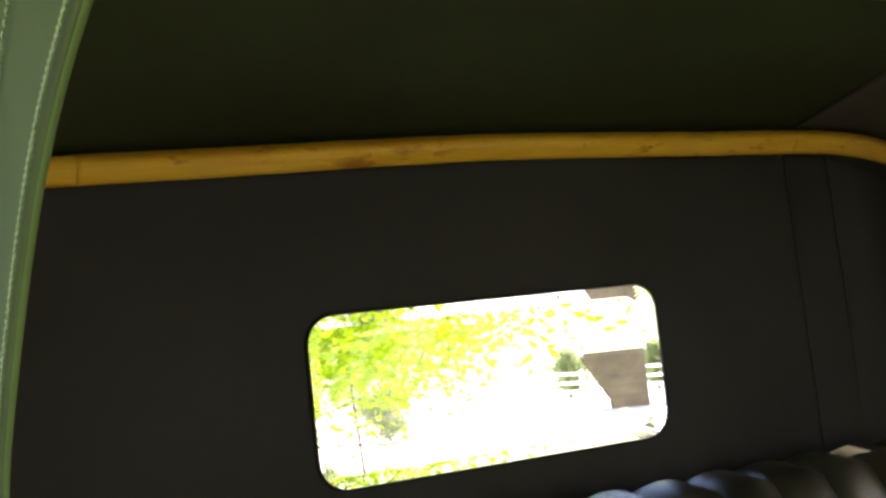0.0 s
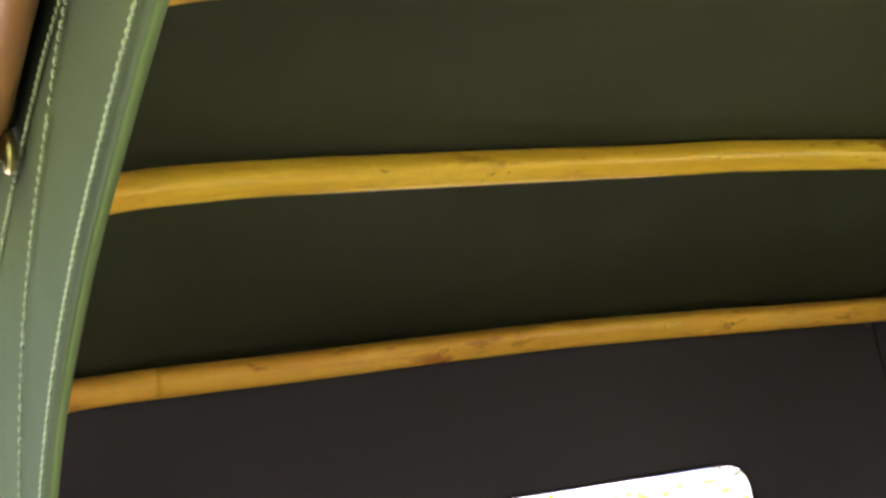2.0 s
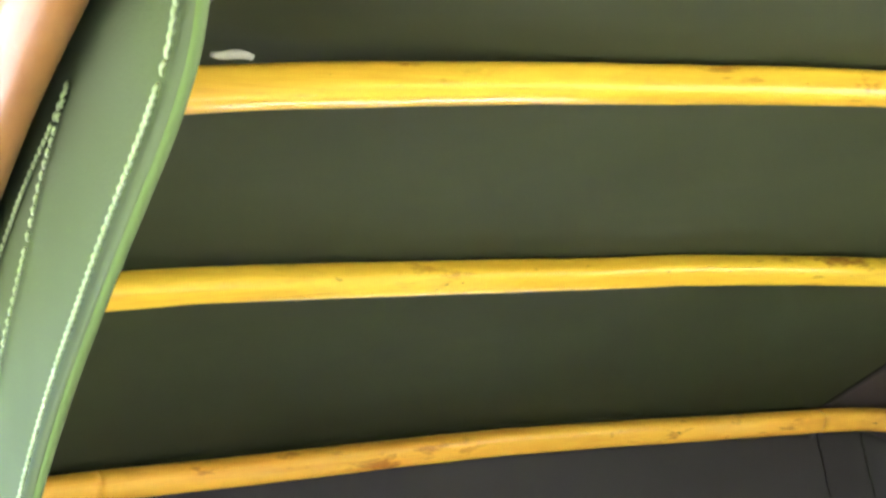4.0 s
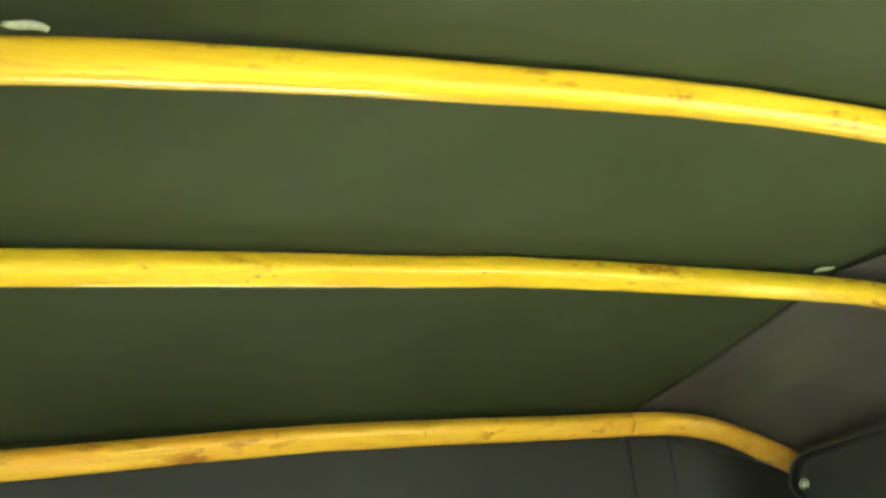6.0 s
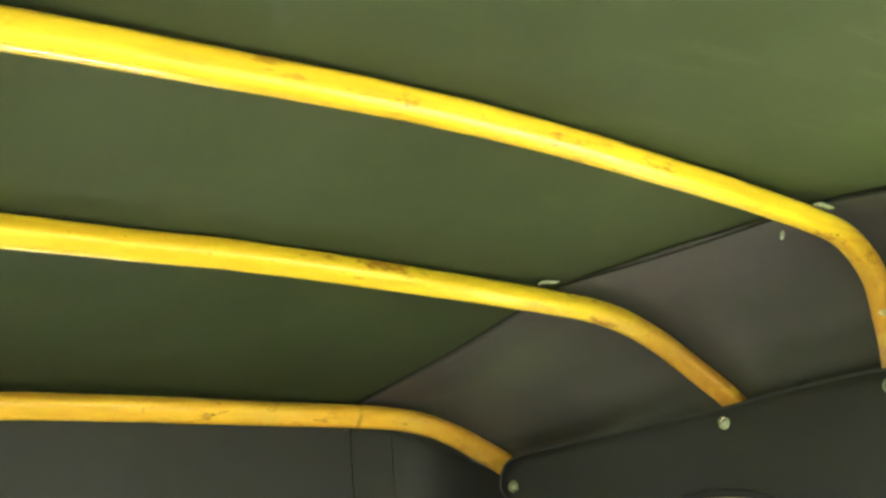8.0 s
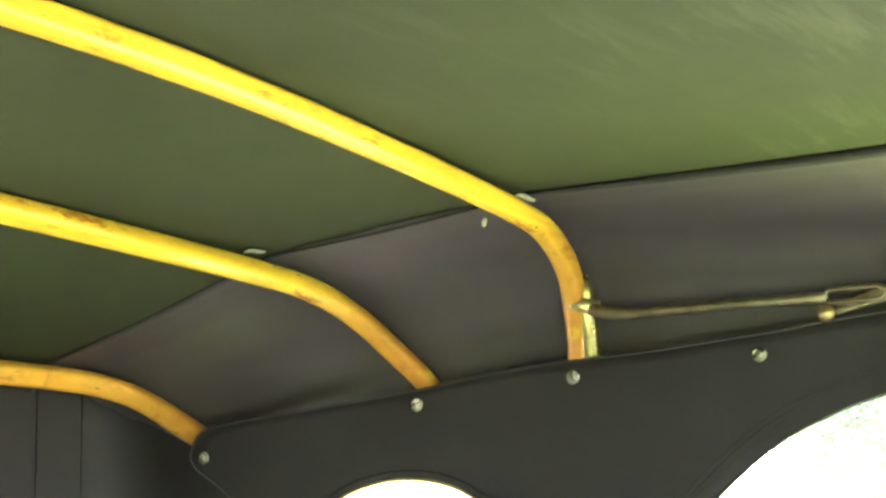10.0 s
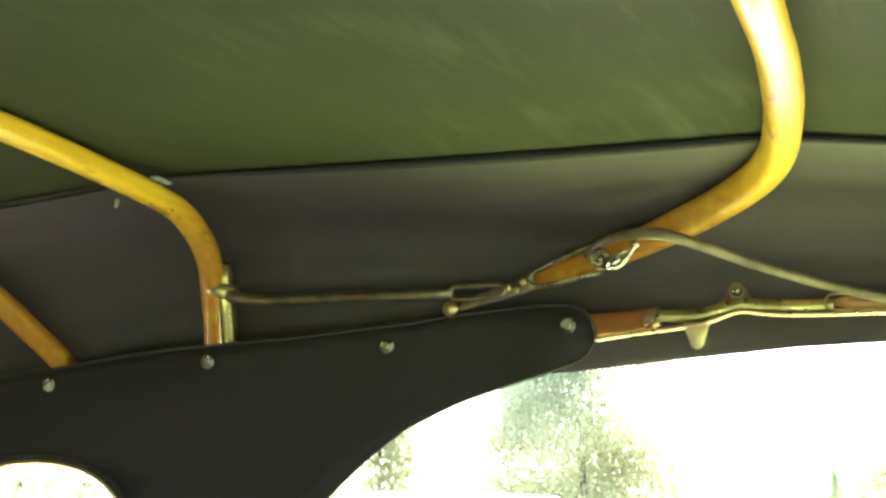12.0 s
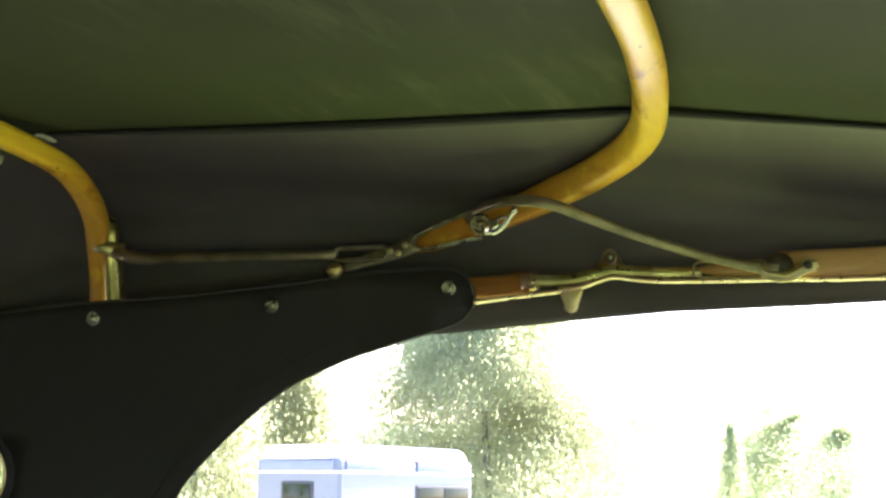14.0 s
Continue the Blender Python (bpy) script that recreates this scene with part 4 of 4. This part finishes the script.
box(bm, (-0.66, 1.34, 0.55), (0.66, 1.40, 1.25), 0.02)
part("rear_panel", bm, M_PAINT, body)
bm = bmesh.new()
box(bm, (-0.66, -1.2, 0.50), (0.66, 1.34, 0.56), 0.01)
part("floor_pan", bm, M_PAINT, body)
for x in (-0.62, 0.62):
    for y in (-1.5, 1.1):
        bm = bmesh.new()
        lathe(bm, [(0.30, -0.05), (0.38, -0.05), (0.40, 0), (0.38, 0.05), (0.30, 0.05)], (x * 1.22, y, 0.40), (1, 0, 0), 36)
        wheel = part("wheel", bm, M_RUBBER, body)
        bm = bmesh.new()
        lathe(bm, [(0.05, -0.06), (0.06, 0.06)], (x * 1.22, y, 0.40), (1, 0, 0), 16)
        for k in range(12):
            a = math.pi * k / 6
            d = Vector((0, math.cos(a), math.sin(a)))
            o = Vector((x * 1.22, y, 0.40))
            sweep(bm, [o + d * 0.04, o + d * 0.31], 0.03, 0.03, (1, 0, 0), sides=8)
        part("spokes", bm, M_WOOD_LEG, wheel)
# unseen cowl added to cut light coming in from the front
bm = bmesh.new()
box(bm, (-0.70, -1.26, 0.5), (0.70, -1.205, 1.15), 0.02)
part("cowl", bm, M_PAINT, body)
bm = bmesh.new()
box(bm, (-0.36, -2.2, 0.5), (0.36, -1.262, 1.1), 0.06, 4)
part("bonnet", bm, M_PAINT, body)

# rear seat back with rolled pleats
seat = thing("rear_seat", "black pleated leather rear seat back", "car seat")
bm = bmesh.new()
box(bm, (-0.62, 1.18, 0.6), (0.62, 1.32, 1.31), 0.03, 3)
part("back_frame", bm, M_LEATHER, seat)
for k in range(15):
    x = -0.5330 + 0.075 * k
    bm = bmesh.new()
    path = spline([(x, 1.15, 0.80), (x, 1.15, 1.19), (x, 1.155, 1.306), (x, 1.185, 1.348), (x, 1.24, 1.354), (x, 1.30, 1.33)], 0.03)
    sweep(bm, path, 0.079, 0.045, (0, 0.6, -0.8), sides=14, power=2.2)
    part("pleat", bm, M_LEATHER, seat)
bm = bmesh.new()
box(bm, (-0.62, 0.65, 0.562), (0.62, 1.17, 0.86), 0.06, 4)
part("cushion", bm, M_LEATHER, seat)


# ---- trees ----
def tree(name, label, at, height, spread, leaves, size, seed, mat, conifer=False, low=0.25, group="trees", girth=1.0):
    rng = random.Random(seed)
    root = thing(name, label, "tree", group, (at[0], at[1], ground_height(at[0], at[1])))
    bm = bmesh.new()
    lean = rng.uniform(-0.03, 0.03)
    axis = [Vector((lean * height * f + 0.1 * math.sin(f * 5 + seed), 0.1 * math.cos(f * 4 + seed), height * f * 0.97)) for f in (k / 9 for k in range(10))]
    sweep(bm, axis, height * 0.03 * girth, height * 0.03 * girth, (1, 0.2, 0), sides=9, vary=lambda f: 1.15 - f)
    tips = []
    for k in range(150 if conifer else 16):
        f = low + (0.97 - low) * (k + rng.random()) / (150 if conifer else 16)
        a = rng.uniform(0, 2 * math.pi)
        base = axis[0].lerp(axis[-1], f)
        reach = spread * ((1.02 - f) / (1.02 - low) if conifer else math.sin(math.pi * min(0.98, 0.18 + 0.8 * (f - low) / (1 - low)))) * rng.uniform(0.7, 1.1)
        drop = -0.12 * reach if conifer else 0.45 * reach
        path = [base + Vector((math.cos(a) * reach * g, math.sin(a) * reach * g, drop * g + 0.1 * reach * math.sin(3 * g))) for g in (0, 0.35, 0.7, 1)]
        sweep(bm, path, height * (0.0022 if conifer else 0.012) * girth, height * (0.0022 if conifer else 0.012) * girth, (0.3, 0.2, 1), sides=5, vary=lambda f: 1.05 - f * 0.9)
        if not conifer:
            tips.append((path[0].lerp(path[1], 0.6), 0.3 * reach))
        tips += [ (path[1].lerp(path[2], rng.random()), 0.42 * reach), (path[2], 0.45 * reach), (path[3], 0.38 * reach)]
    part("trunk", bm, M_BARK, root)
    verts, faces = [], []
    for k in range(leaves):
        c, r = tips[rng.randrange(len(tips))]
        if conifer:
            c, r = c.lerp(tips[rng.randrange(len(tips))][0], rng.uniform(0, 0.2)), 0.8 * r
        d = Vector((rng.gauss(0, 1), rng.gauss(0, 1), rng.gauss(0, 0.7)))
        p = c + d * (r * 0.5 + 0.05)
        u = Vector((rng.gauss(0, 0.5), rng.gauss(0, 0.5), -1) if conifer else (rng.gauss(0, 1), rng.gauss(0, 1), rng.gauss(0, 0.6))).normalized()
        w = u.cross(Vector((rng.gauss(0, 1), rng.gauss(0, 1), rng.gauss(0, 1)))).normalized()
        s = size * rng.uniform(0.6, 1.4)
        n = len(verts)
        verts += [p - u * s, p + w * s * 0.42 - u * s * 0.1, p + u * s, p - w * s * 0.42 - u * s * 0.1]
        faces.append((n, n + 1, n + 2, n + 3))
    me = bpy.data.meshes.new("crown")
    me.from_pydata(verts, [], faces)
    me.materials.append(mat)
    crown = new("crown", me)
    crown.parent = root
    return root


def ahead(yaw, dist):
    return (-0.65 - math.sin(radians(yaw)) * dist, math.cos(radians(yaw)) * dist)


CON = "tall pale-lit conifer with drooping sprays behind the trailer"
BRO = "broad-leaved tree with sunlit yellow-green leaves"
for yaw, dist, h, s, n, size, seed in ((-57, 30, 8.6, 2.8, 40000, 0.06, 1), (-63, 27, 7.6, 2.4, 80000, 0.042, 2), (-67.2, 31, 7.3, 2.3, 80000, 0.045, 3), (-76.0, 27, 9.0, 3.7, 330000, 0.034, 4), (-80.2, 35, 4.6, 1.5, 60000, 0.042, 11), (-52, 34, 10, 3.0, 6000, 0.13, 9), (-46, 36, 10, 3.0, 5000, 0.13, 10)):
    tree("conifer_tree", CON, ahead(yaw, dist), h, s, n, size, seed, M_NEEDLE, True, 0.06, "conifers beyond the trailer", 0.6)
# young trees fade by haze put into their leaf colour
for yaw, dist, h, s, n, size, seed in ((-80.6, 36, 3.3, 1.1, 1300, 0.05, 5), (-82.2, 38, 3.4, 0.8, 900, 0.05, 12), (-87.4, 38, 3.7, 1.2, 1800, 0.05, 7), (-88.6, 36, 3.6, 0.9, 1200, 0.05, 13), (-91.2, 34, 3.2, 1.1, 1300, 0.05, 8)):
    tree("young_tree", "young tree at the far meadow edge, haze in its leaf colour", ahead(yaw, dist), h, s * 1.4, n * 14, size * 0.8, seed, M_HAZE_LEAF, False, 0.1, "young trees at the meadow's edge", 0.4)
tree("conifer_tree", "small slender conifer at the far edge of the meadow", ahead(-86.2, 34), 3.55, 0.70, 5000, 0.045, 6, M_HAZE_LEAF, True, 0.1, "young trees at the meadow's edge")
for yaw, dist, h, s, n, size, seed in ((-20.8, 8.8, 4.6, 2.7, 30000, 0.042, 21), (-18.5, 12.0, 5.0, 3.3, 20000, 0.050, 20), (-23.4, 10.6, 5.2, 2.0, 18000, 0.042, 22), (-17, 13, 7.0, 3.0, 4200, 0.09, 23), (-46, 24, 9, 3.6, 4200, 0.14, 24), (-14, 30, 10, 4, 5200, 0.16, 25), (-10, 20, 9, 4, 3600, 0.16, 26), (-43, 34, 11, 4, 5200, 0.16, 27)):
    tree("broadleaf_tree", BRO, ahead(yaw, dist), h, s, n, size, seed, M_LEAF, False, 0.20, "trees behind the car", 0.2 if dist < 10 else 0.15 if dist < 25 else 1.0)
# unseen trees added left and in front to hold back sky light
for x, y, h, s, seed in ((-6.6, 4.6, 6.5, 3.0, 41), (-6.6, 0.2, 6.5, 3.0, 46), (-9.0, -7.2, 6.5, 3.2, 42), (-4.8, -8.2, 6.5, 3.4, 43), (1.8, -9.0, 7, 3.6, 44), (8.5, -10.5, 7, 3.6, 45)):
    tree("broadleaf_tree", BRO, (x, y), h, s, 9000, 0.2, seed, M_LEAF, False, 0.06, "trees round the meadow")


for yaw, dist, h, s, n, size, seed in ((-33.2, 43, 1.55, 0.6, 5000, 0.05, 51), (-35.2, 43, 1.3, 0.7, 4000, 0.05, 52), (-25.0, 25, 1.0, 0.8, 5000, 0.04, 53), (-24.0, 12.6, 0.34, 0.42, 1500, 0.02, 54), (-28.6, 12.8, 0.28, 0.35, 1200, 0.02, 55), (-36.0, 12.9, 0.42, 0.75, 2600, 0.02, 56)):
    tree("shrub", "low green shrub in the yard behind the car", ahead(yaw, dist), h, s, n, size, seed, M_SHRUB, False, 0.05, "shrubs behind the car")


# ---- horse trailer ----
def horse_trailer(at, turn):
    root = thing("horse_trailer", "white horse trailer with rounded roof and dark windows", "trailer")
    L, W, lo, hi = 3.35, 1.85, 0.45, 2.15
    bm = bmesh.new()
    box(bm, (0, 0, lo), (L, W, hi), 0.10, 4)
    part("body", bm, M_ALU, root)
    bm = bmesh.new()
    # domed cap: rounded plan, drawn in towards the crown
    rings = []
    for k in range(9):
        a = radians(90 * k / 8)
        inset, up = 0.20 * (1 - math.cos(a)), 0.23 * math.sin(a)
        rings.append([bm.verts.new((u, v, hi - 0.02 + up)) for u, v in rounded(inset - 0.03, L + 0.03 - inset, inset - 0.03, W + 0.03 - inset, max(0.05, 0.36 - inset), 6)])
    for p, q in zip(rings, rings[1:]):
        for j in range(len(p)):
            bm.faces.new((p[j], p[(j + 1) % len(p)], q[(j + 1) % len(p)], q[j]))
    bm.faces.new(rings[-1])
    bm.faces.new(rings[0][::-1])
    part("roof", bm, M_CAP, root)
    bm = bmesh.new()
    eave = [Vector((u, v, hi - 0.215)) for u, v in rounded(-0.012, L + 0.012, -0.012, W + 0.012, 0.10, 5)]
    sweep(bm, eave, 0.05, 0.03, (0, 0, 1), power=3, sides=10, closed=True)
    part("eave_trim", bm, M_WHITE, root, "white eave trim")
    for a, b in ((0.12, 1.75), (1.82, 3.2)):
        bm = bmesh.new()
        box(bm, (a, -0.030, hi - 0.20), (b, 0.02, hi - 0.035), 0.01)
        part("vent_strip", bm, M_GREY, root, "blue-grey vent strip")
    bm = bmesh.new()
    box(bm, (-0.030, 0.12, hi - 0.20), (0.02, W - 0.15, hi - 0.035), 0.01)
    part("vent_strip", bm, M_GREY, root, "blue-grey vent strip")
    bm = bmesh.new()
    box(bm, (0.03, -0.012, lo), (0.06, 0.012, hi - 0.1), 0.004)
    part("corner_trim", bm, M_GREY, root)
    for a, b in ((1.80, 3.22),):
        bm = bmesh.new()
        box(bm, (a, -0.02, hi - 0.90), (b, 0.03, hi - 0.40), 0.02)
        win = part("window", bm, M_RUBBER, root, "dark sliding window")
        for c, d in ((a + 0.05, (a + b) / 2 - 0.02), ((a + b) / 2 + 0.02, b - 0.05)):
            bm = bmesh.new()
            box(bm, (c, -0.03, hi - 0.86), (d, 0.0, hi - 0.44), 0.005)
            part("pane", bm, M_TINT, win)
    bm = bmesh.new()
    box(bm, (-0.02, 0.55, hi - 0.90), (0.03, 1.25, hi - 0.36), 0.02)
    win = part("window", bm, M_RUBBER, root, "front window")
    bm = bmesh.new()
    box(bm, (-0.03, 0.60, hi - 0.86), (0.0, 1.20, hi - 0.40), 0.005)
    part("pane", bm, M_TINT, win)
    for x in (1.3, 2.1):
        for y in (0.02, W - 0.02):
            bm = bmesh.new()
            lathe(bm, [(0.16, -0.09), (0.30, -0.09), (0.33, -0.05), (0.33, 0.05), (0.30, 0.09), (0.16, 0.09)], (x, y, 0.33), (0, 1, 0), 28)
            part("wheel", bm, M_RUBBER, root)
    bm = bmesh.new()
    for y in (0.3, W - 0.3):
        sweep(bm, [Vector((0.1, y, 0.5)), Vector((-1.1, W / 2, 0.5))], 0.08, 0.1, (0, 0, 1), sides=8, power=5)
    sweep(bm, [Vector((-1.05, W / 2, 0.55)), Vector((-1.05, W / 2, 0.0))], 0.06, 0.06, (1, 0, 0), sides=8)
    part("drawbar", bm, M_DARK, root)
    # it stands on the falling ground
    root.matrix_world = pose(at[0], at[1], ground_height(at[0], at[1]), 0, 3.4, 0) @ pose(0, 0, 0, 0, 0, turn)
    return root


T_AT = ahead(-69.5, 20.0)
horse_trailer(T_AT, -22.2)


# ---- feed hopper and white rail fence behind the car ----
# stand-in for a dark brown raked shape; the white legs are added
def feed_hopper(at, turn):
    root = thing("feed_hopper", "dark brown raked board hopper on added white legs", "feed hopper")
    for k in range(5):
        z = 0.93 + 0.105 * k
        lean = 0.060 * k
        for y in (-0.4, 0.36):
            bm = bmesh.new()
            box(bm, (0.25 - lean, y, z), (0.93, y + 0.04, z + 0.1045), 0.003)
            part("side_board", bm, M_BOARD, root)
    bm = bmesh.new()
    a, b = Vector((0.25, 0, 0.93)), Vector((-0.05, 0, 1.455))
    for k in range(6):
        p, q = a.lerp(b, k / 6), a.lerp(b, (k + 0.97) / 6)
        for pair in ((p, q),):
            loop = [bm.verts.new((v.x + d, y, v.z)) for v, d, y in ((pair[0], 0, -0.36), (pair[1], 0, -0.36), (pair[1], 0, 0.36), (pair[0], 0, 0.36))]
            back = [bm.verts.new(v.co + Vector((0.03, 0, 0))) for v in loop]
            bm.faces.new(loop)
            bm.faces.new(back[::-1])
            for i in range(4):
                bm.faces.new((loop[i], loop[(i + 1) % 4], back[(i + 1) % 4], back[i]))
    part("raked_front", bm, M_BOARD, root, smooth=False)
    bm = bmesh.new()
    box(bm, (0.23, -0.36, 0.90), (0.93, 0.36, 0.93), 0.004)
    part("floor_board", bm, M_BOARD, root)
    for x in (0.34, 0.86):
        for y in (-0.32, 0.28):
            bm = bmesh.new()
            box(bm, (x, y, 0.0), (x + 0.05, y + 0.05, 0.90), 0.004)
            part("leg", bm, M_WHITE, root, "added white leg")
    root.matrix_world = pose(at[0], at[1], ground_height(at[0], at[1]), 0, 0, turn)


H_AT = ahead(-33.6, 13.6)
feed_hopper(H_AT, -33)


def rail_fence(a, b, posts, rails, high):
    root = thing("rail_fence", "white painted three-rail paddock fence", "fence", "paddock fences")
    a, b = Vector((*a, 0)), Vector((*b, 0))
    for k in range(posts):
        o = a.lerp(b, k / (posts - 1))
        o.z = ground_height(o.x, o.y)
        bm = bmesh.new()
        box(bm, (o.x - 0.05, o.y - 0.05, o.z), (o.x + 0.05, o.y + 0.05, o.z + high), 0.01)
        part("post", bm, M_WHITE, root)
        if k < posts - 1:
            q = a.lerp(b, (k + 1) / (posts - 1))
            q.z = ground_height(q.x, q.y)
            for up in rails:
                rod("rail", [o + Vector((0, -0.06, up)), q + Vector((0, -0.06, up))], 0.075, 0.03, (0, 1, 0), M_WHITE, root, power=6, sides=12)


rail_fence(ahead(-32.1, 40.0), ahead(-35.4, 40.5), 3, (0.30, 0.57, 0.85), 0.95)
rail_fence(ahead(-24.9, 30.0), ahead(-28.1, 30.5), 2, (0.34, 0.60, 0.88), 0.98)


# ---- wrapped bale beside the hopper ----
def wrapped_bale(at):
    rng = random.Random(9)
    root = thing("wrapped_bale", "white plastic-wrapped bale on the gravel yard", "bale", at=(at[0], at[1], ground_height(at[0], at[1])))
    bm = bmesh.new()
    rings = []
    for k in range(13):
        f = k / 12
        z = 0.88 * f
        r = 0.40 * (1 - max(0.0, (f - 0.60) / 0.40) ** 3.2 * 0.62) * (0.96 + 0.04 * min(1.0, f * 4))
        rings.append([bm.verts.new(((r + rng.uniform(-0.006, 0.006)) * math.cos(a), (r + rng.uniform(-0.006, 0.006)) * math.sin(a), z + 0.012 * math.sin(3 * a))) for a in (2 * math.pi * j / 36 for j in range(36))])
    for p, q in zip(rings, rings[1:]):
        for j in range(36):
            bm.faces.new((p[j], p[(j + 1) % 36], q[(j + 1) % 36], q[j]))
    bm.faces.new(rings[0][::-1])
    bm.faces.new(rings[-1])
    part("wrapping", bm, M_WHITE, root)


wrapped_bale(ahead(-33.5, 12.55))
